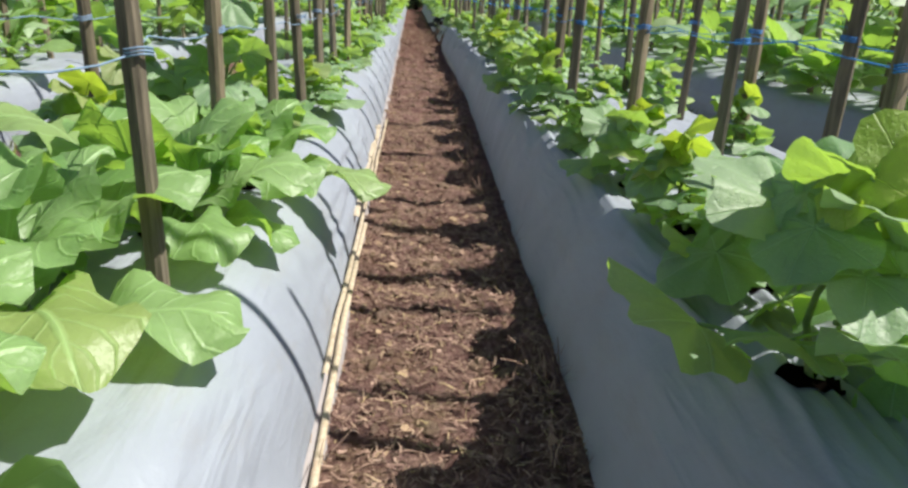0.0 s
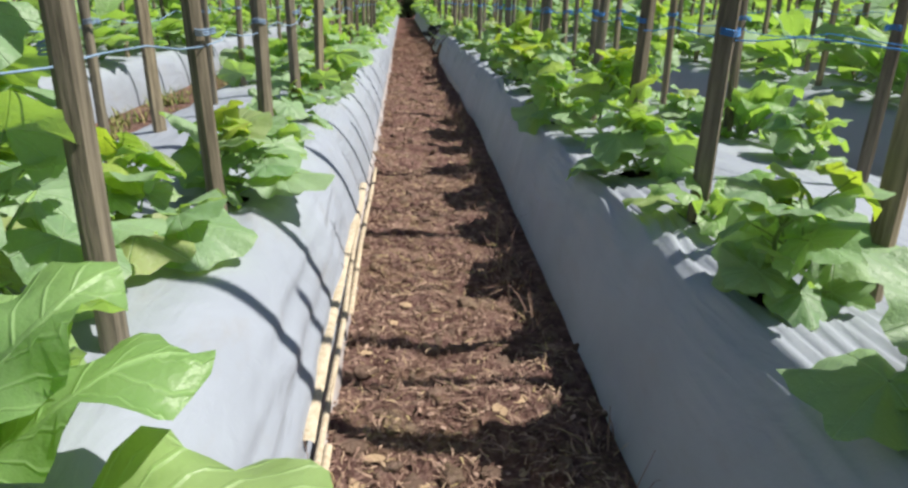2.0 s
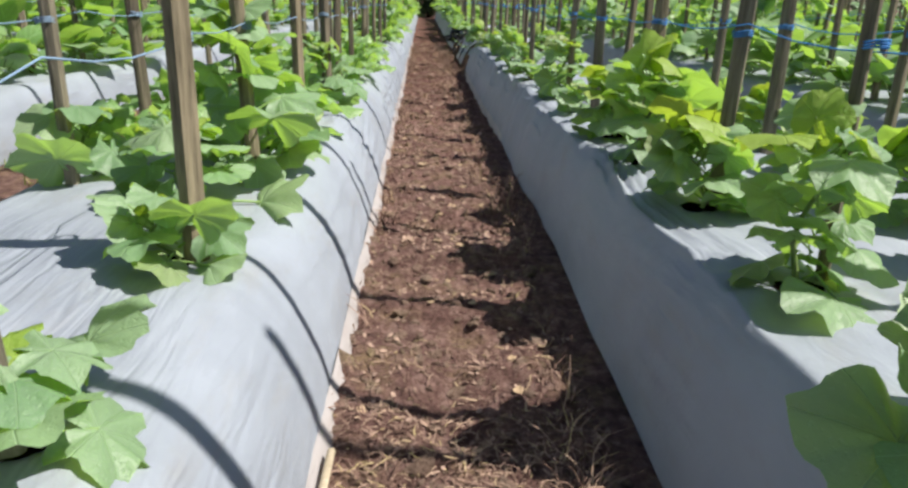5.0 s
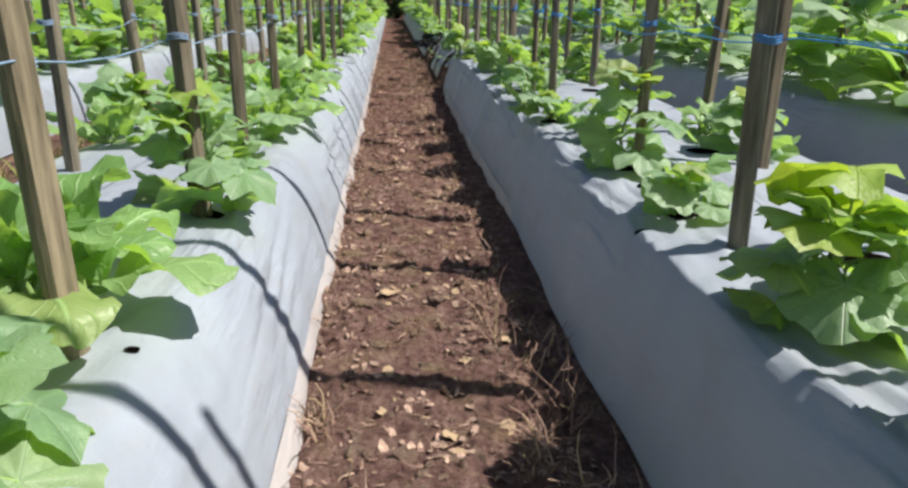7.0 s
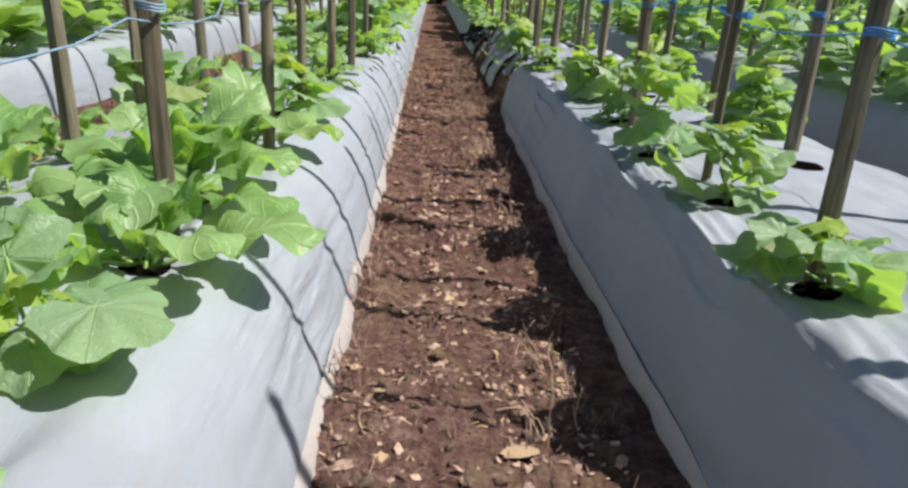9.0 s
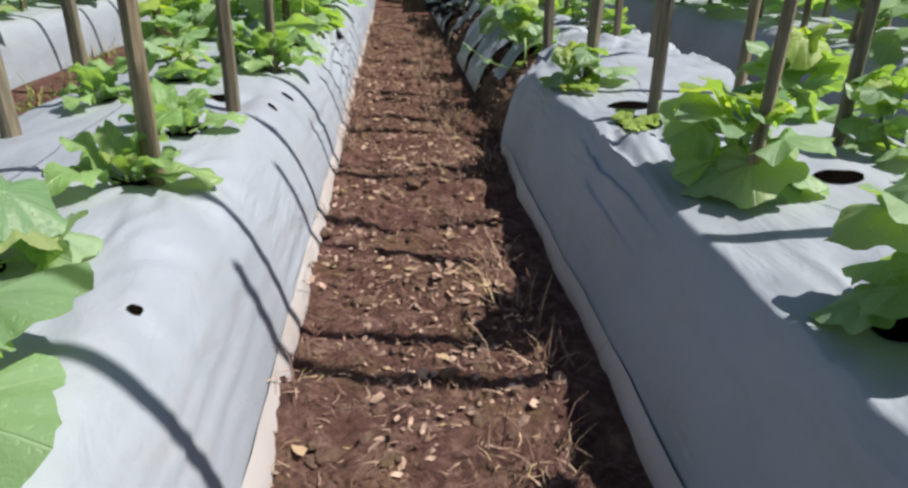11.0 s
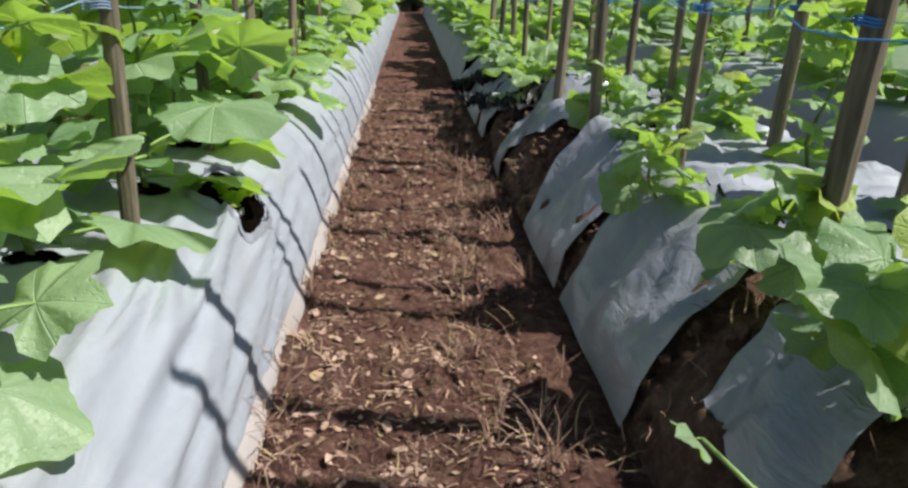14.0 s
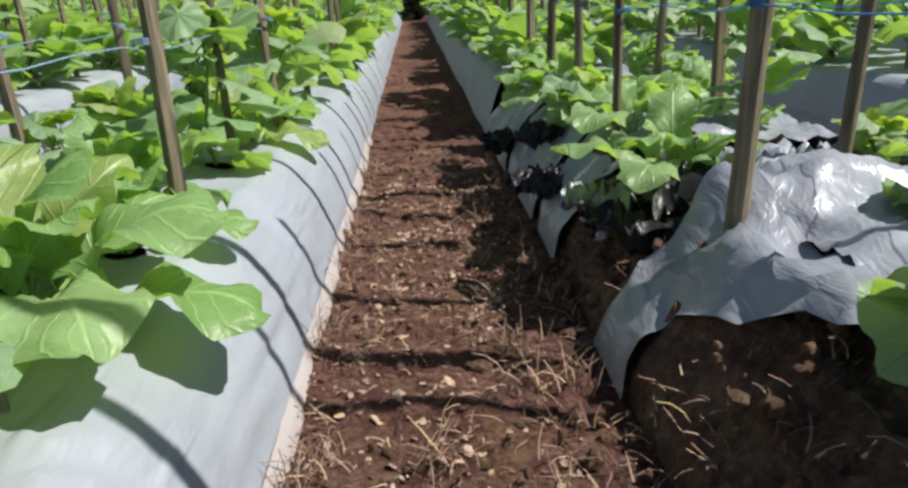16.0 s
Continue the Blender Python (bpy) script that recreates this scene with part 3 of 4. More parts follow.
def joined(name, template, places, mats, slots=None, uvs=None, smooth=True):
    """Many copies of a small mesh (verts, faces) in one mesh. places: 4 x 4 matrices."""
    tv = np.array([tuple(v) for v in template[0]])
    sizes = {len(f) for f in template[1]}
    verts, faces = [], []
    for k, m in enumerate(places):
        m = np.array(m)
        verts.append(tv @ m[:3, :3].T + m[:3, 3])
        o = k * len(tv)
        faces += [tuple(i + o for i in f) for f in template[1]]
    allv = np.concatenate(verts)
    return mesh_of(name, allv.tolist(), faces, mats, None if uvs is None else np.tile(np.array(uvs), (len(places), 1)),
                   None if slots is None else list(slots) * len(places), smooth)


def far_stakes():
    spots = []
    rnd = random.Random(8)
    rows = [(-0.5, 20, 0.38), (-1.06, 20, 0.38), (0.9, 20, 0.38), (1.4, 20, 0.38)]
    for x0, x1, h, _ in OTHER_BEDS:
        c = (x0 + x1) / 2
        rows += [(c - 0.28, -1, h - 0.03), (c + 0.28, -1, h - 0.03)]
    for x, y, z in rows:
        while y < END_Y - 0.3:
            y += rnd.uniform(0.6, 0.85)
            spots.append(pose(x + rnd.uniform(-0.06, 0.06), y, z, rnd.uniform(-2.5, 2.5), rnd.uniform(-2.5, 2.5), rnd.uniform(0, 360)))
    path = [(0, 0, -0.1), (0.01, 0.004, 0.6), (-0.006, 0.008, 1.2), (0, 0, 1.75)]
    v, f = tube(path, [0.025, 0.024, 0.022, 0.02], 5, 0.2, 3)
    ob = new("far_stakes", joined("far_stakes", (v, f), spots, [STAKE], smooth=False))
    tagged(ob, "rows of weathered wooden stakes on the further beds", "stakes", kind="stuff")


far_stakes()


def twine(x, side, mat, z, y0, y1, label):
    rnd = random.Random(int(x * 100) + 7)
    path, y = [], y0
    while y < y1:
        d = rnd.uniform(0.6, 0.8)
        for q in (0, 0.25, 0.5, 0.75):
            path.append((x + 0.02 * math.sin(y * 3), y + d * q, z - 0.10 * q * (1 - q) + 0.02 * math.sin(y * 1.3)))
        y += d
    v, f = tube(path, [0.0019] * len(path), 4)
    tagged(new("twine", mesh_of("twine", v, f, [mat])), label, "twine", "support twines")


for tx, tm, tz in ((-0.50, TWINE_PALE, 0.86), (-1.06, TWINE_PALE, 0.87), (0.90, TWINE_BLUE, 0.89), (1.40, TWINE_BLUE, 0.88), (2.95, TWINE_BLUE, 0.9), (3.5, TWINE_BLUE, 0.92), (-2.7, TWINE_PALE, 0.9)):
    twine(tx, 1, tm, tz, -0.5, 24, "thin %s twine strung from stake to stake" % ("blue" if tm == TWINE_BLUE else "pale"))


# ---- leaves ----
def mustard_leaf(seed, rise, length=0.27, rows=15, cols=7):
    """A long oval leaf on a pale stalk, starting at the origin, going out along +x. rise: how upright, in degrees."""
    rnd = random.Random(seed)
    verts, uvs, faces, slots = [], [], [], []
    stalk = length * rnd.uniform(0.40, 0.55)
    a = radians(rise)
    x = z = 0.0
    bend = radians(rnd.uniform(75, 135))
    pts = []
    total = stalk + length
    n = 14
    for k in range(n + 1):
        q = k / n
        ang = a - bend * max(0.0, q - 0.25) ** 1.5
        pts.append((x, z, ang))
        x += total / n * math.cos(ang)
        z += total / n * math.sin(ang)

    def at(q):
        f = min(n - 1e-6, q * n)
        i = int(f)
        w = f - i
        return [pts[i][j] * (1 - w) + pts[min(i + 1, n)][j] * w for j in range(3)]

    s0 = stalk / total
    wide = length * rnd.uniform(0.36, 0.44)
    ph = rnd.uniform(0, 6)
    for r in range(rows):
        q = r / (rows - 1)
        px, pz, ang = at(s0 * 0.75 + (1 - s0 * 0.75) * q)
        w = wide * max(0.05, math.sin(math.pi * min(1, 0.05 + q * 0.94))) ** 0.5 * (0.58 + 0.5 * q if q < 0.8 else 0.98 - 0.2 * (q - 0.8))
        for c in range(cols):
            e = c / (cols - 1) * 2 - 1
            side = 1 + abs(e) ** 3 * (0.09 * math.sin(q * 21 + ph * 3 + (1.7 if e > 0 else 0)) + 0.07 * math.sin(q * 37 + ph))
            ruffle = 0.026 * abs(e) * math.sin(q * 13 + ph + e * 2) + 0.012 * math.sin(q * 7 + e * 4 + ph)
            fold = 0.22 * abs(e) * w - 0.16 * w * e * e * (1 + math.sin(ph))
            up = fold + ruffle
            verts.append((px - math.sin(ang) * up, e * w * side, pz + math.cos(ang) * up))
            uvs.append((q, c / (cols - 1)))
    f = grid_faces(rows, cols)
    faces += f
    slots += [0] * len(f)
    path = []
    for q in (0, 0.3, 0.6, 0.85, 1.15):
        px, pz, _ = at(min(1, s0 * q))
        path.append((px, 0, pz - 0.002))
    tv, tf = tube(path, [0.009, 0.008, 0.007, 0.006, 0.003], 5)
    o = len(verts)
    verts += [tuple(v) for v in tv]
    uvs += [(0.5, 0.5)] * len(tv)
    faces += [tuple(i + o for i in q) for q in tf]
    slots += [1] * len(tf)
    return verts, faces, uvs, slots


def squash_leaf(seed, rise, width=0.20, rings=4, spokes=40):
    """A broad lobed leaf on a thin stalk."""
    rnd = random.Random(seed)
    a = radians(rise)
    stalk = rnd.uniform(0.10, 0.17)
    path = [(0, 0, 0)]
    for k in range(1, 5):
        q = k / 4
        path.append((stalk * q * math.cos(a) + 0.012 * q * q, 0.0, stalk * q * math.sin(a) - 0.010 * q * q))
    tip = Vector(path[-1])
    tilt = radians(rnd.uniform(-48, 34))
    roll = radians(rnd.uniform(-34, 34))
    ph = rnd.uniform(0, 6)
    lobe = rnd.uniform(0.06, 0.13)
    turn = Matrix.Rotation(tilt, 3, "Y") @ Matrix.Rotation(roll, 3, "X")
    verts, uvs, faces, slots = [tuple(tip)], [(0.28, 0.5)], [], []
    for r in range(1, rings + 1):
        q = r / rings
        for s in range(spokes):
            t = 2 * math.pi * s / spokes
            rad = 0.5 * width * (0.90 + 0.16 * math.cos(t)) * (1 + lobe * math.cos(5 * t) + 0.025 * math.cos(3 * t + ph) + 0.022 * math.cos(10 * t + ph) + 0.035 * math.cos(20 * t + ph) * (r == rings))
            notch = 1 - 0.66 * math.exp(-((abs(t - math.pi)) / 0.34) ** 2)
            rad *= notch * 1.15
            x, y = q * rad * math.cos(t) * 1.08, q * rad * math.sin(t) * 1.12
            z = rnd.uniform(0.98, 1.02) * -0.40 / width * q * q * rad * rad + 0.012 * q * q * math.sin(5 * t + ph) + 0.010 * q * math.sin(2 * t + ph) + 0.008 * q * math.cos(9 * t)
            p = tip + turn @ Vector((x, y, z))
            verts.append(tuple(p))
            uvs.append((0.28 + x / width * 0.9, 0.5 + y / width * 0.8))
    for s in range(spokes):
        faces.append((0, 1 + s, 1 + (s + 1) % spokes))
    for r in range(rings - 1):
        o = 1 + r * spokes
        for s in range(spokes):
            e = (s + 1) % spokes
            faces.append((o + s, o + spokes + s, o + spokes + e, o + e))
    slots += [0] * len(faces)
    tv, tf = tube(path, [0.0045, 0.004, 0.0038, 0.0036, 0.003], 5)
    o = len(verts)
    verts += [tuple(v) for v in tv]
    uvs += [(0.5, 0.5)] * len(tv)
    faces += [tuple(i + o for i in q) for q in tf]
    slots += [1] * len(tf)
    return verts, faces, uvs, slots


def leaf_mesh(data, mat):
    """The blade and the stalk of a leaf as two meshes."""
    v, f, uv, sl = data
    n = min(i for q, k in zip(f, sl) if k == 1 for i in q)
    blade = mesh_of("leaf", v[:n], [q for q, k in zip(f, sl) if k == 0], [mat], uv[:n])
    stalk = mesh_of("leaf_stalk", v[n:], [tuple(i - n for i in q) for q, k in zip(f, sl) if k == 1], [PETIOLE])
    return blade, stalk


def leaf_part(name, pair, plant, label, m):
    blade = part(name, pair[0], plant, label, m)
    part("leaf_stalk", pair[1], blade)


M_RISE = (75, 60, 45, 30, 18)
C_RISE = (70, 50, 35, 20, 5)
M_LEAVES = {r: [leaf_mesh(mustard_leaf(10 * r + k, r, 0.24 + 0.03 * k), MUSTARD) for k in range(3)] for r in M_RISE}
C_LEAVES = {r: [leaf_mesh(squash_leaf(10 * r + k, r), SQUASH) for k in range(4)] for r in C_RISE}

Y_LEAVES = [leaf_mesh(squash_leaf(900 + k, 72, 0.22, 3, 20), YOUNG) for k in range(4)]


def stem_mesh(seed, height):
    path = [(0, 0, -0.03)]
    for k in range(1, 7):
        q = k / 6
        path.append((0.025 * math.sin(q * 5 + seed), 0.02 * math.sin(q * 4 + seed * 2), height * q))
    v, f = tube(path, [0.008 - 0.0008 * k for k in range(7)], 5)
    return mesh_of("stem", v, f, [STEM])


STEMS = {h: stem_mesh(k + 1, h) for k, h in enumerate((0.10, 0.18, 0.30, 0.50, 0.75))}
prnd = random.Random(21)


def mustard_plant(x, y, z, size):
    plant = new("mustard_plant")
    plant.matrix_basis = pose(x, y, z)
    tagged(plant, "leafy mustard green with broad bright green leaves in the film", "vegetable plant", "vegetable plants")
    n = 15 if size > 0.8 else 10
    for k in range(n):
        q = k / n
        rise = M_RISE[min(4, int(q * 5))]
        m = pose(prnd.uniform(-0.02, 0.02), prnd.uniform(-0.02, 0.02), 0.0, prnd.uniform(-9, 9), prnd.uniform(-8, 8), k * 137.5 + prnd.uniform(-20, 20))
        sc = size * prnd.uniform(0.82, 1.12) * (0.85 + 0.3 * q)
        leaf_part("leaf", prnd.choice(M_LEAVES[rise]), plant, "", m @ Matrix.Diagonal((sc, sc, sc, 1)))
    return plant


def squash_plant(x, y, z, size, tall=0.0, broad=1.0):
    plant = new("gourd_plant")
    plant.matrix_basis = pose(x, y, z)
    tagged(plant, "young gourd vine with broad lobed green leaves beside a stake", "vegetable plant", "vegetable plants")
    h = min(STEMS, key=lambda v: abs(v - max(0.24 * size, tall)))
    part("stem", STEMS[h], plant, "pale green stem")
    n = int((12 * size + 4 + tall * 9) / broad)
    for k in range(n):
        q = k / n
        rise = C_RISE[min(4, int((1 - q) * 3.2 + prnd.random() * 1.8))]
        zz = h * (0.08 + 0.92 * q)
        m = pose(0.02 * math.sin(q * 5), 0.015 * math.sin(q * 4), zz, prnd.uniform(-14, 14), prnd.uniform(-12, 12), k * 137.5 + prnd.uniform(-25, 25))
        sc = broad * (0.55 + 0.5 * size) * prnd.uniform(0.7, 1.2) * (1.12 - 0.4 * q)
        leaf_part("leaf", prnd.choice(C_LEAVES[rise]), plant, "", m @ Matrix.Diagonal((sc, sc, sc, 1)))
    for k in range(4):
        m = pose(prnd.uniform(-0.03, 0.03), prnd.uniform(-0.03, 0.03), h * prnd.uniform(0.6, 1.0), prnd.uniform(-30, 30), prnd.uniform(-30, 30), prnd.uniform(0, 360))
        sc = size * prnd.uniform(0.38, 0.75)
        leaf_part("young_leaf", Y_LEAVES[k], plant, "small yellow-green young leaf", m @ Matrix.Diagonal((sc, sc, sc * 1.5, 1)))
    return plant


# row beside the furrow, left: place along the bed, place across, size, kind (1 mustard, 0 gourd)
L1 = [(0.6, -0.62, 1.2, 1), (1.15, -0.66, 1.3, 1), (1.65, -0.55, 1.2, 1), (2.12, -0.47, 1.1, 1), (2.62, -0.62, 0.9, 0), (3.02, -0.56, 0.8, 0),
      (3.50, -0.46, 0.9, 0), (4.05, -0.48, 0.62, 0), (4.45, -0.50, 0.45, 0), (4.85, -0.46, 0.55, 0), (5.50, -0.48, 0.55, 0), (5.95, -0.58, 0.75, 0),
      (6.34, -0.50, 1.1, 0), (6.72, -0.50, 0.85, 0), (7.18, -0.58, 1.05, 1), (7.86, -0.42, 0.8, 0), (8.50, -0.55, 0.6, 0), (8.90, -0.50, 0.5, 0), (9.25, -0.46, 0.7, 1)]
L1B = [(9.65, -0.52, 0.95, 1), (10.25, -0.50, 0.8, 1), (10.85, -0.52, 0.75, 0), (11.28, -0.60, 0.6, 0), (11.76, -0.50, 0.55, 1), (12.22, -0.51, 0.5, 1), (12.62, -0.88, 0.5, 1), (12.95, -0.72, 0.45, 0), (13.38, -0.42, 0.72, 1),
       (13.40, -0.55, 0.5, 0), (14.15, -0.44, 0.75, 0), (14.65, -0.54, 1.0, 0), (15.15, -0.50, 1.1, 0), (15.65, -0.56, 1.15, 0), (16.05, -0.62, 1.0, 0),
       (16.62, -0.56, 1.1, 1), (16.95, -0.52, 0.8, 1), (17.25, -0.60, 1.0, 1), (17.8, -0.52, 1.0, 0), (18.3, -0.55, 1.0, 1), (18.8, -0.5, 1.0, 0), (19.4, -0.55, 1.0, 0)]
R1 = [(0.96, 0.70, 1.15, 0), (1.38, 0.80, 0.95, 0), (1.72, 0.76, 0.85, 0), (2.22, 0.78, 0.85, 0), (2.70, 0.72, 0.75, 0), (3.18, 0.80, 0.5, 1),
      (3.75, 0.78, 0.8, 0), (4.25, 0.82, 0.8, 0), (4.75, 0.74, 0.75, 0), (5.35, 0.82, 0.8, 0), (5.95, 0.84, 0.95, 0), (6.50, 0.86, 1.05, 0),
      (7.05, 0.88, 0.95, 0), (7.68, 0.86, 0.4, 0), (8.24, 0.88, 0.6, 0), (8.72, 0.90, 0.4, 0), (9.22, 0.82, 0.55, 0), (9.80, 0.86, 0.6, 0)]
R1B = [(10.4, 0.84, 0.65, 0), (11.0, 0.88, 0.7, 0), (11.65, 0.92, 0.9, 0), (12.95, 0.84, 0.5, 0), (14.20, 0.86, 0.75, 0),
       (14.60, 0.88, 0.65, 0), (15.22, 0.84, 0.6, 0), (15.75, 1.0, 0.5, 0), (16.20, 0.98, 0.6, 0), (17.35, 0.9, 0.7, 1), (17.9, 0.95, 0.8, 1),
       (18.4, 0.85, 0.8, 0), (18.9, 0.9, 0.9, 1), (19.5, 0.85, 0.9, 0)]


def plant_here(x, y, z, size, kind, tall=0.0, broad=0.92):
    return mustard_plant(x, y, z, size) if kind else squash_plant(x, y, z, size, tall, broad)


def film_tree(bed):
    verts, faces = [], []
    for c in bed.children:
        if c.name.startswith(("mulch_film", "torn_film")):
            o = len(verts)
            verts += [v.co.copy() for v in c.data.vertices]
            faces += [tuple(i + o for i in p.vertices) for p in c.data.polygons]
    return BVHTree.FromPolygons(verts, faces)


FILM_TREES = {bed.name: film_tree(bed) for bed in (LEFT_BED, RIGHT_BED)}


def on_film(bed, x, y, z):
    spot = FILM_TREES[bed.name].ray_cast(Vector((x, y, 2)), Vector((0, 0, -1)))[0]
    return spot.z if spot else z


def hole(bed, x, y, z, r):
    """A ragged hole burnt through the film: a disc that follows the film's lie, its inner shade put into the near-black
    colour.
    """
    rnd = random.Random(int(x * 991 + y * 77))
    n, ph = 26, rnd.uniform(0, 9)
    verts = [(x, y, on_film(bed, x, y, z) + 0.004)]
    for q in (0.4, 0.7, 1.0):
        for k in range(n):
            a = 2 * math.pi * k / n
            d = q * r * (1 + 0.20 * n3(1.6 * math.cos(a), 1.6 * math.sin(a), ph) + 0.10 * n3(5 * math.cos(a), 5 * math.sin(a), ph))
            hx, hy = x + 1.12 * d * math.cos(a), y + 0.92 * d * math.sin(a)
            verts.append((hx, hy, on_film(bed, hx, hy, z) + 0.004))
    faces = [(0, 1 + k, 1 + (k + 1) % n) for k in range(n)]
    faces += [(1 + j * n + k, 1 + j * n + n + k, 1 + j * n + n + (k + 1) % n, 1 + j * n + (k + 1) % n) for j in range(2) for k in range(n)]
    part("planting_hole", mesh_of("planting_hole", verts, faces, [HOLE_SHADE]), bed, "ragged round hole, its soil coloured near black for the shade inside")


for y, x, size, kind in L1 + L1B:
    x, size = x - 0.05, size * 0.93
    z = top_left(x, y)
    hole(LEFT_BED, x, y, z, 0.036 + 0.012 * size)
    plant_here(x, y, z, size, kind, 0.5 if y in (6.34, 2.62) else 0.3 if y == 7.86 else 0.4 if y > 14.1 else 0.0, 0.72 if y == 7.86 else 1.05 if y > 14.1 else 0.92)
for y, x, size, kind in R1 + R1B:
    z = settle(x, y, top_right(x, y))
    if y < 13.3:
        hole(RIGHT_BED, x, y, z, 0.036 + 0.014 * size)
    plant_here(x, y, z, size, kind, 0.3 if y in (1.68, 4.25, 5.35, 8.24, 10.4) else 0.0, 0.98 if y < 1.5 else 0.8)
for x, y in ((-1.05, 14.5), (-0.55, 12.30), (-0.56, 12.73), (-1.0, 13.5)):
    hole(LEFT_BED, x, y, top_left(x, y), 0.05)
for x, y, r in ((-0.35, 12.985, 0.022), (-0.36, 12.67, 0.014), (-0.42, 13.85, 0.016), (-0.45, 8.05, 0.014), (-0.40, 7.05, 0.012), (-0.5, 10.4, 0.014), (-0.36, 11.2, 0.012)):
    hole(LEFT_BED, x, y, top_left(x, y), r)
for x, y in ((1.25, 8.45), (1.12, 7.3), (1.3, 10.2), (1.2, 11.7), (1.35, 14.6), (0.90, 7.99)):
    hole(RIGHT_BED, x, y, top_right(x, y), 0.055)


def seedlings(x0, x1, y0, y1, n, seed, height):
    rnd = random.Random(seed)
    for _ in range(n):
        x, y = rnd.uniform(x0, x1), rnd.uniform(y0, y1)
        weed = new("seedling")
        weed.matrix_basis = pose(x, y, height(x, y))
        tagged(weed, "small round-leaved seedling growing from a torn hole", "seedling", "seedlings")
        for j in range(4):
            m = pose(0, 0, 0.0, rnd.uniform(-12, 12), rnd.uniform(-12, 12), j * 95 + rnd.uniform(-20, 20))
            leaf_part("leaf", Y_LEAVES[j], weed, "", m @ Matrix.Diagonal((0.17, 0.17, 0.17, 1)))


def tear(bed, x0, x1, y0, y1, seed):
    """A piece torn out of the film: a sheet of soil painted near black for shade, a lifted ragged rim of film round it.
    """
    film = max((c.data for c in bed.children if c.name.startswith("mulch_film")), key=lambda d: len(d.vertices))
    tree = BVHTree.FromPolygons([v.co for v in film.vertices], [tuple(p.vertices) for p in film.polygons])
    cx, cy = (x0 + x1) / 2, (y0 + y1) / 2
    n = 44
    verts, rim = [], []
    for ring in range(7):
        for k in range(n):
            a = 2 * math.pi * k / n
            q = 1 / max(abs(math.cos(a)), abs(math.sin(a))) ** 0.8
            q *= 1 + 0.16 * n3(2 * math.cos(a), 2 * math.sin(a), seed) + 0.07 * n3(7 * math.cos(a), 7 * math.sin(a), seed)
            m = (ring + 0.02) / 6 if ring < 6 else 1.0
            x, y = cx + (x1 - x0) / 2 * q * m * math.cos(a), cy + (y1 - y0) / 2 * q * m * math.sin(a)
            spot = tree.ray_cast(Vector((x, y, 2)), Vector((0, 0, -1)))[0]
            z = spot.z if spot else 0.3
            if ring < 6:
                verts.append((x, y, z + 0.006 + 0.004 * n3(x * 30, y * 30)))
            for j in range(3 if ring == 6 else 0):
                g = 1.0 - 0.05 * j + 0.03 * n3(9 * a, j, seed)
                rim.append((cx + (x - cx) * g * 1.03, cy + (y - cy) * g * 1.03, z + (-0.002, 0.012, 0.024)[j] + j * 0.008 * n3(5 * a, 3, seed)))
    faces = [(r * n + k, r * n + (k + 1) % n, (r + 1) * n + (k + 1) % n, (r + 1) * n + k) for r in range(5) for k in range(n)] + [tuple(range(n - 1, -1, -1))]
    part("torn_hole", mesh_of("torn_hole", verts, faces, [HOLE_SHADE]), bed, "square hole torn in the film, its soil coloured near black for the shade inside")
    ribbon = [(3 * k + j, 3 * ((k + 1) % n) + j, 3 * ((k + 1) % n) + j + 1, 3 * k + j + 1) for k in range(n) for j in range(2)]
    part("film_rim", mesh_of("film_rim", rim, ribbon, [TORN]), bed, "curled rim of torn silver film")
    seedlings(x0 + 0.04, x1 - 0.04, y0 + 0.05, y1 - 0.05, 5, seed, lambda x, y: tree.ray_cast(Vector((x, y, 2)), Vector((0, 0, -1)))[0].z)


tear(LEFT_BED, -0.45, -0.27, 15.12, 15.38, 3)
seedlings(0.80, 0.94, 12.14, 12.34, 7, 41, top_right)
seedlings(0.72, 0.92, 12.74, 13.02, 11, 42, top_right)
hole(RIGHT_BED, 0.87, 12.24, top_right(0.87, 12.24), 0.07)
for x, y, r in ((0.94, 12.53, 0.078), (0.72, 7.62, 0.02), (1.2, 14.75, 0.03)):
    hole(RIGHT_BED, x, y, top_right(x, y), r)
for i in range(38):
    y = 0.7 + i * 0.5 + prnd.uniform(-0.1, 0.1)
    if not 11.6 < y < 13.2 and not (3.6 < y < 6.2 and prnd.random() < 0.75) and not (7.6 < y < 8.6):
        plant_here(-1.04 + prnd.uniform(-0.06, 0.06), y, top_left(-1.04, y), prnd.uniform(0.55, 0.95), prnd.random() < 0.4, 0.3 if prnd.random() < 0.2 else 0)
    y = 0.9 + i * 0.5 + prnd.uniform(-0.1, 0.1)
    if not (7.6 < y < 10.6 and prnd.random() < 0.6) and not 12.5 < y < 14.0 and not (y < 7.6 and prnd.random() < 0.42):
        plant_here(1.45 + prnd.uniform(-0.06, 0.06), y, top_right(1.45, y), prnd.uniform(0.5, 0.72 if y < 4 or y > 13.5 else 0.9), prnd.random() < 0.15, 0.5 if prnd.random() < 0.3 else 0, 0.76)


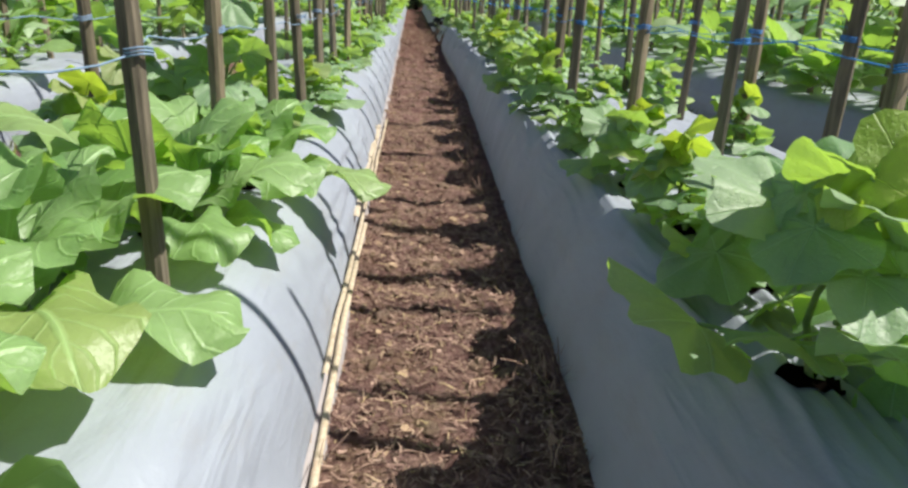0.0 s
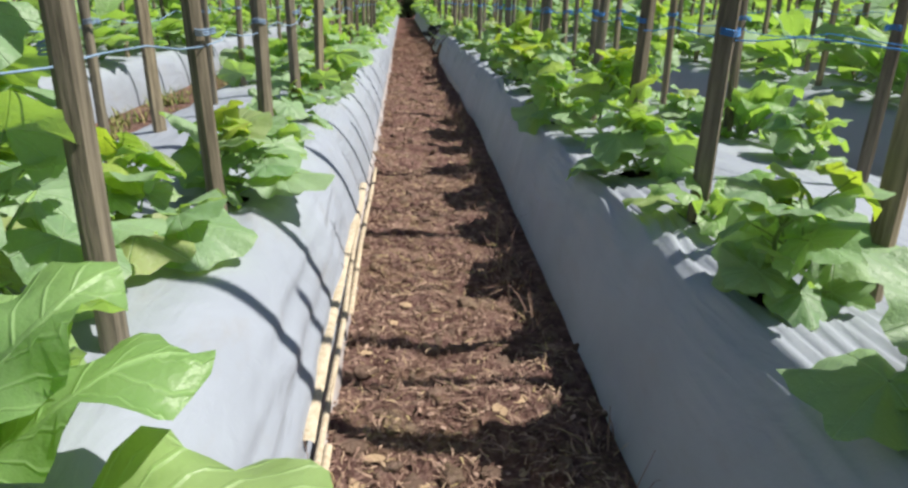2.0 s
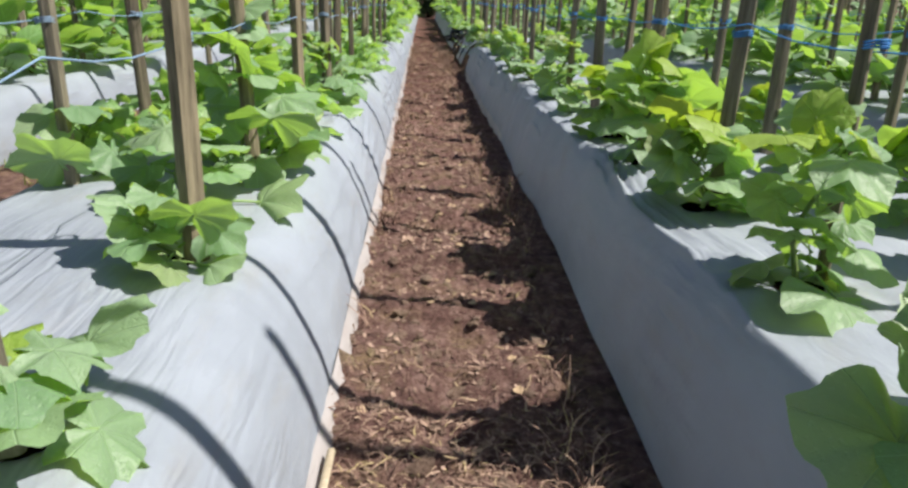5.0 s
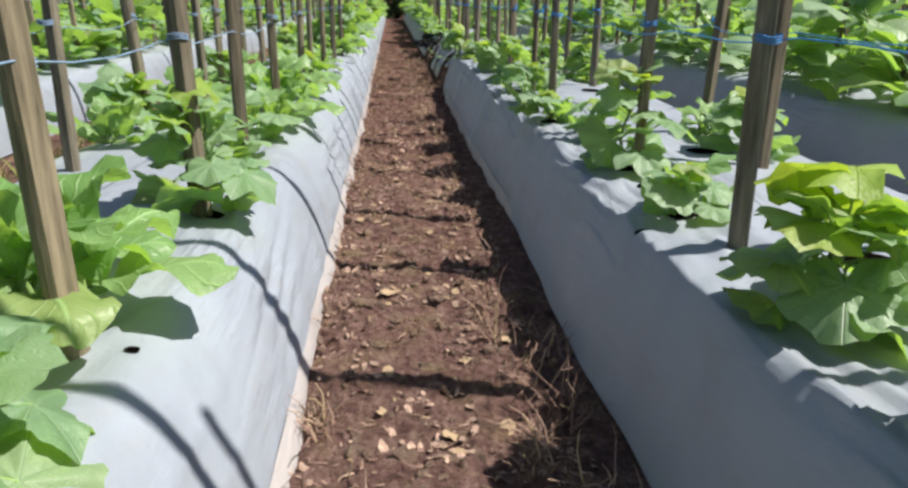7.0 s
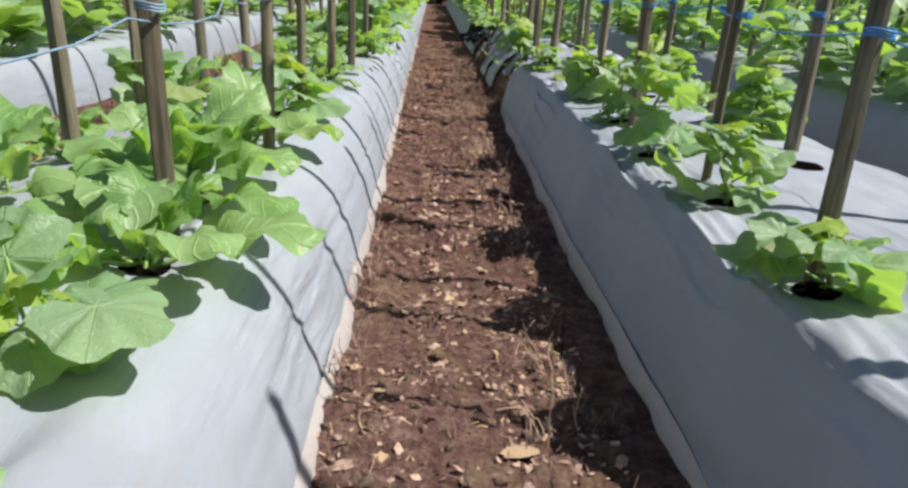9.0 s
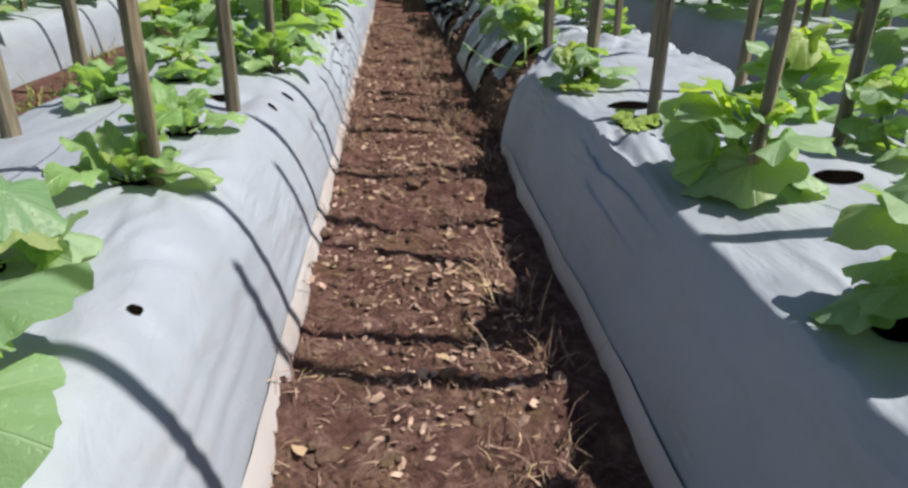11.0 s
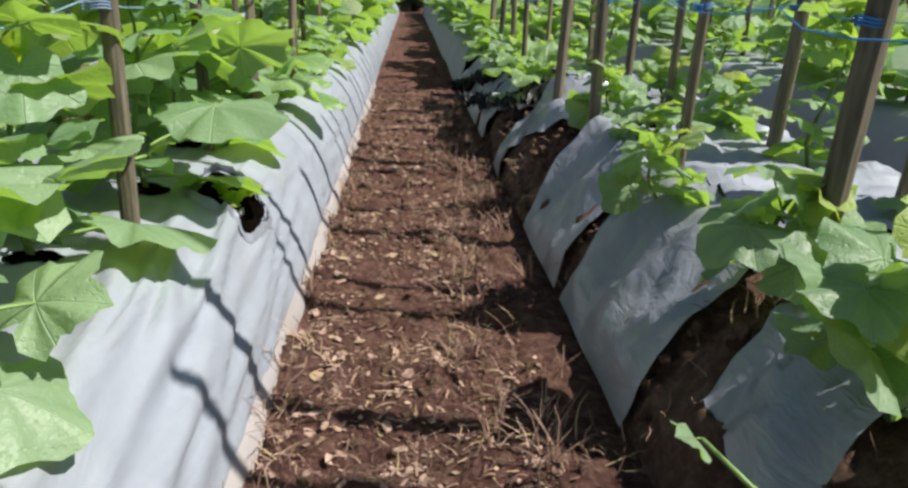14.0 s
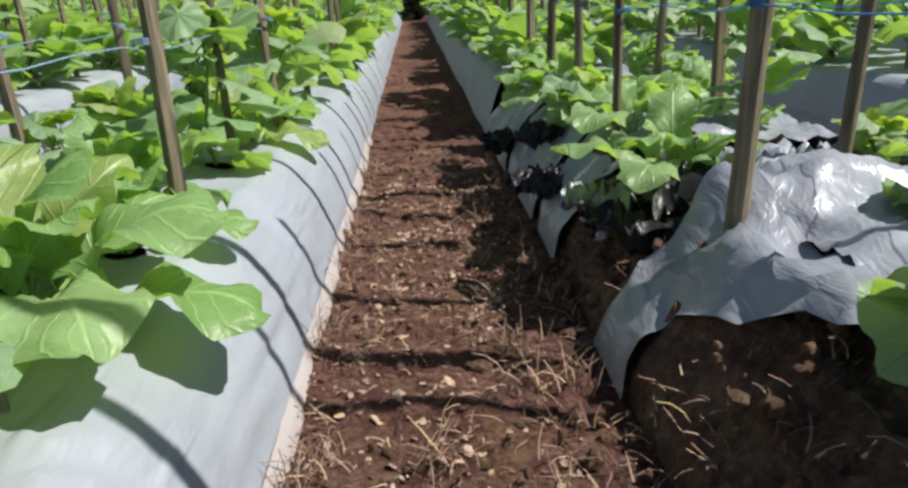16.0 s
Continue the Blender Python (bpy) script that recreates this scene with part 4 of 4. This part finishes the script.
# ---- plants of the further beds, joined ----
def far_plants(name, leaf, mat, rows, seed, label, share):
    rnd = random.Random(seed)
    spots = []
    for x, y0, z in rows:
        y = y0
        while y < END_Y:
            y += rnd.uniform(0.38, 0.58)
            if rnd.random() > share:
                continue
            size = rnd.uniform(0.75, 1.25)
            tall = rnd.choice((0.12, 0.18, 0.3, 0.6))
            for k in range(9):
                m = pose(x + rnd.uniform(-0.06, 0.06), y + rnd.uniform(-0.06, 0.06), z + tall * rnd.random(), rnd.uniform(-18, 18), rnd.uniform(-25, 25), rnd.uniform(0, 360))
                sc = size * rnd.uniform(0.8, 1.25)
                spots.append(m @ Matrix.Diagonal((sc, sc, sc, 1)))
    v, f, uv, sl = leaf
    tagged(new(name, joined(name, (v, f), spots, [mat, PETIOLE], sl, uv)), label, "vegetable plants", kind="stuff")


far_rows = [(-0.5, 19.8, 0.38), (-1.05, 19.8, 0.38), (0.9, 19.8, 0.38), (1.4, 19.8, 0.38)]
for bx0, bx1, bh, bseed in OTHER_BEDS:
    mid = (bx0 + bx1) / 2
    far_rows += [(mid - 0.3, -0.5, bh - 0.02), (mid + 0.3, -0.5, bh - 0.02)]
far_plants("far_gourds", squash_leaf(77, 40, 0.22, 2, 11), SQUASH, far_rows, 4, "rows of gourd vines on the further beds", 0.8)
far_plants("far_mustard", mustard_leaf(78, 45, 0.25, 5, 3), MUSTARD, far_rows, 6, "rows of mustard greens on the further beds", 0.6)


# ---- litter of the furrow ----
def straw():
    rnd = random.Random(12)
    verts, faces = [], []

    def blade(x, y, z, az, el, length, w, curl):
        o = len(verts)
        px, py, pz = x, y, z
        for k in range(4):
            q = k / 3
            wx, wy = -math.sin(az) * w * (1 - 0.7 * q), math.cos(az) * w * (1 - 0.7 * q)
            verts.append((px + wx, py + wy, pz))
            verts.append((px - wx, py - wy, pz + w * 0.4))
            e = el - curl * q
            px += math.cos(az) * math.cos(e) * length / 3
            py += math.sin(az) * math.cos(e) * length / 3
            pz = max(z - 0.004, pz + math.sin(e) * length / 3)
            az += rnd.uniform(-0.5, 0.5)
        faces.extend((o + 2 * k, o + 2 * k + 1, o + 2 * k + 3, o + 2 * k + 2) for k in range(3))

    for _ in range(30000):
        y = rnd.uniform(0.7, 5.5) if rnd.random() < 0.5 else rnd.uniform(5.0, 19.5)
        if 6.5 < y < 12.8 and rnd.random() < 0.45:
            continue
        if n3(rnd.random() * 0.1, y * 1.4, 2) < -0.25 and rnd.random() < 0.7:
            continue
        x = rnd.uniform(-0.2, 0.45)
        blade(x, y, soil_height(x, y) + 0.006, rnd.uniform(0, 6.3), rnd.uniform(-0.1, 0.5), rnd.uniform(0.012, 0.055), rnd.uniform(0.0008, 0.0026), rnd.uniform(0, 1))
    for _ in range(1800):
        x, y = rnd.uniform(0.45, 1.1), rnd.uniform(13.3, 18)
        if torn(0.5, x, y):
            continue
        z = settle(x, y, min(0.36, max(0, x - right_foot(y)) * 2.2)) * 0.86
        blade(x, y, z + 0.01, rnd.uniform(0, 6.3), rnd.uniform(0, 1.1), rnd.uniform(0.03, 0.09), rnd.uniform(0.001, 0.0026), rnd.uniform(0, 1.5))
    # upright withered tufts along both edges
    for _ in range(330):
        y = rnd.uniform(1.0, 19.5) if rnd.random() < 0.7 else rnd.uniform(13.0, 18.5)
        late = y > 9.5
        x = rnd.choice((rnd.uniform(-0.19, -0.12), rnd.uniform(0.30, 0.46), rnd.uniform(0.28, 0.6) if late else rnd.uniform(0.33, 0.44)))
        for _ in range(rnd.randint(5, 14)):
            bx, by = x + rnd.gauss(0, 0.018), y + rnd.gauss(0, 0.025)
            blade(bx, by, soil_height(bx, by), rnd.uniform(0, 6.3), rnd.uniform(0.5, 1.4), rnd.uniform(0.05, 0.14), rnd.uniform(0.0012, 0.0026), rnd.uniform(0.3, 1.8))
    for x, y, tall in ((0.43, 11.80, 0.18), (0.40, 12.05, 0.15), (0.46, 11.55, 0.14), (0.47, 7.38, 0.2), (0.45, 7.05, 0.14), (0.50, 7.7, 0.12), (-0.15, 7.0, 0.12), (-0.14, 7.35, 0.13),
                       (0.32, 14.15, 0.15), (0.42, 14.5, 0.15), (0.25, 14.95, 0.13), (-0.12, 14.2, 0.14), (0.35, 15.5, 0.15), (0.45, 16.2, 0.14), (0.40, 13.9, 0.16), (-0.13, 13.75, 0.15), (0.15, 16.55, 0.12), (-0.1, 16.6, 0.12), (0.52, 16.9, 0.14), (0.38, 1.6, 0.14), (0.36, 3.9, 0.15), (0.42, 4.3, 0.16)):
        for _ in range(34):
            bx, by = x + rnd.gauss(0, 0.03), y + rnd.gauss(0, 0.04)
            blade(bx, by, soil_height(bx, by), rnd.uniform(0, 6.3), rnd.uniform(0.6, 1.45), tall * rnd.uniform(0.5, 1.1), rnd.uniform(0.0014, 0.003), rnd.uniform(0.3, 1.9))
    ob = new("dry_grass", mesh_of("dry_grass", verts, faces, [STRAW]))
    tagged(ob, "withered straw and dead grass littering the furrow", "dry grass", kind="stuff")


straw()


def weeds():
    rnd = random.Random(55)
    verts, faces = [], []
    for _ in range(1500):
        x = rnd.choice((rnd.uniform(-2.3, -1.45), rnd.uniform(1.85, 2.6)))
        y = rnd.uniform(2, 26)
        if n3(x * 1.5, y * 0.8, 66) < -0.12:
            continue
        for _ in range(9):
            az, el, length, w = rnd.uniform(0, 6.3), rnd.uniform(0.4, 1.4), rnd.uniform(0.06, 0.2), rnd.uniform(0.003, 0.007)
            px, py, pz = x + rnd.gauss(0, 0.03), y + rnd.gauss(0, 0.03), 0.0
            o = len(verts)
            for k in range(4):
                q = k / 3
                dx, dy = -math.sin(az) * w * (1 - 0.8 * q), math.cos(az) * w * (1 - 0.8 * q)
                verts += [(px + dx, py + dy, pz), (px - dx, py - dy, pz)]
                e = el - 0.9 * q
                px, py, pz = px + math.cos(az) * math.cos(e) * length / 3, py + math.sin(az) * math.cos(e) * length / 3, pz + math.sin(e) * length / 3
            faces += [(o + 2 * k, o + 2 * k + 1, o + 2 * k + 3, o + 2 * k + 2) for k in range(3)]
    tagged(new("weeds", mesh_of("weeds", verts, faces, [WEED])), "yellow-green weeds and dry grass in the side furrows", "weeds", kind="stuff")


weeds()


def clods():
    rnd = random.Random(14)
    bm = bmesh.new()
    bmesh.ops.create_icosphere(bm, subdivisions=1, radius=1.0)
    for v in bm.verts:
        v.co *= 1 + 0.3 * rnd.uniform(-1, 1)
    v, f = [tuple(p.co) for p in bm.verts], [tuple(q.index for q in p.verts) for p in bm.faces]
    bm.free()
    spots = []
    for _ in range(3600):
        x, y = rnd.uniform(-0.2, 0.5), 0.8 + 19 * rnd.random()
        s = 0.004 + 0.013 * rnd.random() ** 3
        spots.append(pose(x, y, soil_height(x, y), rnd.uniform(0, 360), rnd.uniform(0, 360), 0) @ Matrix.Diagonal((s, s * 1.5, s * 0.7, 1)))
    for _ in range(1100):
        x, y = rnd.uniform(-0.19, 0.46), 0.8 + 19 * rnd.random()
        s = 0.010 + 0.020 * rnd.random() ** 2.2
        spots.append(pose(x, y, soil_height(x, y) - s * 0.1, rnd.uniform(-20, 20), rnd.uniform(-20, 20), rnd.uniform(0, 360)) @ Matrix.Diagonal((s, s * 1.5, s * 0.5, 1)))
    tagged(new("soil_crumbs", joined("soil_crumbs", (v, f), spots, [CRUMB], smooth=False)), "crumbs of reddish brown earth in the furrow", "soil", kind="stuff")
    spots = []
    for _ in range(1500):
        x, y = rnd.uniform(0.42, 1.3), rnd.uniform(13.3, 19)
        if torn(0.5, x, y):
            continue
        s = 0.006 + 0.020 * rnd.random() ** 2.5
        z = 0.02 if x < right_foot(y) else (min(top_right(x, y), 0.02 + max(0, x - right_foot(y)) * 2.6) - 0.02) * (1 - slump(x, y))
        spots.append(pose(x, y, settle(x, y, z), rnd.uniform(0, 360), rnd.uniform(0, 360), 0) @ Matrix.Diagonal((s, s * 1.2, s * 0.8, 1)))
    tagged(new("earth_clods", joined("earth_clods", (v, f), spots, [MOUND], smooth=False)), "dark clods on the bare torn-open bed", "soil", kind="stuff")


def litter():
    """Flakes of dead leaf trodden into the furrow."""
    rnd = random.Random(71)
    template = ([(0, 0, 0.1), (1, 0.1, 0.0), (0.45, 0.62, 0.22), (-0.5, 0.55, 0.0), (-0.9, -0.1, 0.18), (-0.35, -0.6, 0.0), (0.6, -0.5, 0.15)], [(0, k, k % 6 + 1) for k in range(1, 7)])
    spots = []
    for k in range(8200):
        x, y = rnd.uniform(-0.19, 0.48), rnd.uniform(0.8, 19) if k < 5200 else rnd.uniform(6.5, 19)
        if n3(x * 4, y * 3, 31) < -0.05:
            continue
        s = rnd.uniform(0.004, 0.010) + (0.008 if k < 5200 else 0.016) * rnd.random() ** (4 if k < 5200 else 2)
        spots.append(pose(x, y, soil_height(x, y) + 0.004, rnd.uniform(-35, 35), rnd.uniform(-35, 35), rnd.uniform(0, 360)) @ Matrix.Diagonal((s, s * rnd.uniform(0.5, 1.1), s, 1)))
    tagged(new("leaf_litter", joined("leaf_litter", template, spots, [LITTER], smooth=False)), "pinkish flakes of dead leaf trodden into the furrow", "leaf litter", kind="stuff")


clods()
litter()


def dry_leaf_mesh(seed):
    rnd = random.Random(seed)
    verts = [(0, 0, 0.012)]
    n = 12
    for k in range(n):
        t = 2 * math.pi * k / n
        r = (1 + 0.35 * math.cos(t) + 0.2 * rnd.uniform(-1, 1))
        verts.append((r * math.cos(t), 0.62 * r * math.sin(t), 0.25 * rnd.uniform(-0.4, 1) * abs(math.sin(t))))
    return mesh_of("dry_leaf", verts, [(0, 1 + k, 1 + (k + 1) % n) for k in range(n)], [DRYLEAF])


DRY = [dry_leaf_mesh(s) for s in range(5)]
lrnd = random.Random(31)
big_litter = [(0.131, 13.24, 0.033), (0.169, 13.46, 0.03), (0.386, 13.54, 0.028), (0.185, 7.29, 0.022), (0.325, 7.32, 0.03), (-0.10, 8.97, 0.03), (0.18, 9.02, 0.028), (0.21, 8.8, 0.03), (0.05, 8.1, 0.04), (0.24, 9.2, 0.04), (0.30, 13.1, 0.03), (-0.06, 14.4, 0.025)]
for x, y, s in big_litter + [(lrnd.uniform(-0.15, 0.42), lrnd.uniform(1, 19), lrnd.uniform(0.008, 0.024)) for _ in range(230)]:
    ob = new("dry_leaf", lrnd.choice(DRY))
    ob.matrix_basis = pose(x, y, soil_height(x, y) + 0.004, lrnd.uniform(-12, 12), lrnd.uniform(-12, 12), lrnd.uniform(0, 360)) @ Matrix.Diagonal((s, s, s, 1))
    tagged(ob, "pale curled dry leaf on the furrow soil", "dry leaf", "fallen leaves")


def strip(y0, y1, x, z, w, seed):
    rnd = random.Random(seed)
    ys = steps([(y0, y1, 0.12)])
    verts = []
    for y in ys:
        sway = 0.006 * math.sin(y * 2 + seed) + rnd.uniform(-0.0015, 0.0015)
        dz = 0.004 * math.sin(y * 3 + seed)
        for dx, d in ((-w, 0.0), (-w * 0.6, 0.007), (w * 0.6, 0.007), (w, 0.0)):
            verts.append((x + sway + dx, y, z + dz + d))
    tagged(new("bamboo_strip", mesh_of("bamboo_strip", verts, grid_faces(len(ys), 4), [BAMBOO])), "long split bamboo strip pinning the film edge", "bamboo strip", "edge strips")


strip(0.8, 2.75, -0.168, 0.050, 0.009, 1)
strip(1.5, 4.7, -0.186, 0.072, 0.008, 2)
strip(3.4, 5.3, -0.166, 0.040, 0.009, 3)
strip(2.7, 4.75, -0.204, 0.098, 0.017, 4)


# ---- a vine runner that hangs off the torn bed ----
def runner():
    path = [(0.80, 13.95, 0.45), (0.797, 13.90, 0.37), (0.782, 13.89, 0.305), (0.72, 13.93, 0.292), (0.65, 14.00, 0.30), (0.58, 14.06, 0.325), (0.527, 14.108, 0.365)]
    v, f = tube(path, [0.006, 0.0055, 0.005, 0.0047, 0.0044, 0.004, 0.003], 6)
    vine = tagged(new("vine_runner"), "pale green gourd runner drooping over bare soil", "vine")
    part("stem", mesh_of("stem", v, f, [PETIOLE]), vine)
    for k, (x, y, z) in enumerate((path[2], path[4], path[6])):
        leaf_part("leaf", C_LEAVES[35][k % 4], vine, "", pose(x, y, z, 0, 0, 90 + 70 * k) @ Matrix.Diagonal((0.27, 0.27, 0.27, 1)))


runner()


# ---- the far end: a dark tree over the furrow's end and woods behind ----
def leaf_cloud(n, centre, spread, size, seed):
    rnd = random.Random(seed)
    out = []
    lumps = [(centre[0] + rnd.gauss(0, spread[0] * 0.5), centre[1] + rnd.gauss(0, spread[1] * 0.5), centre[2] + rnd.gauss(0, spread[2] * 0.5), rnd.uniform(0.25, 0.55)) for _ in range(26)]
    for _ in range(n):
        lx, ly, lz, lr = rnd.choice(lumps)
        d = Vector((rnd.gauss(0, 1), rnd.gauss(0, 1), rnd.gauss(0, 1))).normalized() * lr * rnd.random() ** 0.4 * max(spread)
        s = size * rnd.uniform(0.6, 1.3)
        out.append(pose(lx + d.x, ly + d.y, max(0.05, lz + d.z), rnd.uniform(0, 360), rnd.uniform(0, 360), rnd.uniform(0, 360)) @ Matrix.Diagonal((s, s, s, 1)))
    return out


TREE_LEAF = ([(0, 0, 0), (0.5, 0.28, 0.05), (1, 0, -0.05), (0.5, -0.28, 0.05)], [(0, 1, 2, 3)])


def end_tree():
    tree = tagged(new("tree"), "dark shady tree at the end of the furrow", "tree")
    tree.matrix_basis = pose(0.35, END_Y + 2.2, 0)
    v, f = tube([(0, 0, -0.1), (0.04, 0, 0.8), (-0.03, 0.05, 1.6), (0.02, 0, 2.6)], [0.15, 0.12, 0.09, 0.04], 8, 0.15, 2)
    part("trunk", mesh_of("trunk", v, f, [BARK]), tree)
    part("crown", joined("crown", TREE_LEAF, leaf_cloud(6000, (0, 0, 0.9), (0.8, 0.7, 0.9), 0.14, 3), [WOODS], None, [(0, 0.5), (0.5, 1), (1, 0.5), (0.5, 0)], False), tree)


end_tree()


def woods():
    spots = []
    rnd = random.Random(40)
    for k in range(34):
        x = -44 + k * 2.7 + rnd.uniform(-0.8, 0.8)
        spots += leaf_cloud(520, (x, END_Y + rnd.uniform(7, 12), rnd.uniform(1.6, 2.6)), (1.9, 1.4, 2.2), 0.34, 100 + k)
    ob = new("far_woods", joined("far_woods", TREE_LEAF, spots, [WOODS], None, [(0, 0.5), (0.5, 1), (1, 0.5), (0.5, 0)], False))
    tagged(ob, "dark green belt of trees beyond the field", "trees", kind="stuff")


woods()
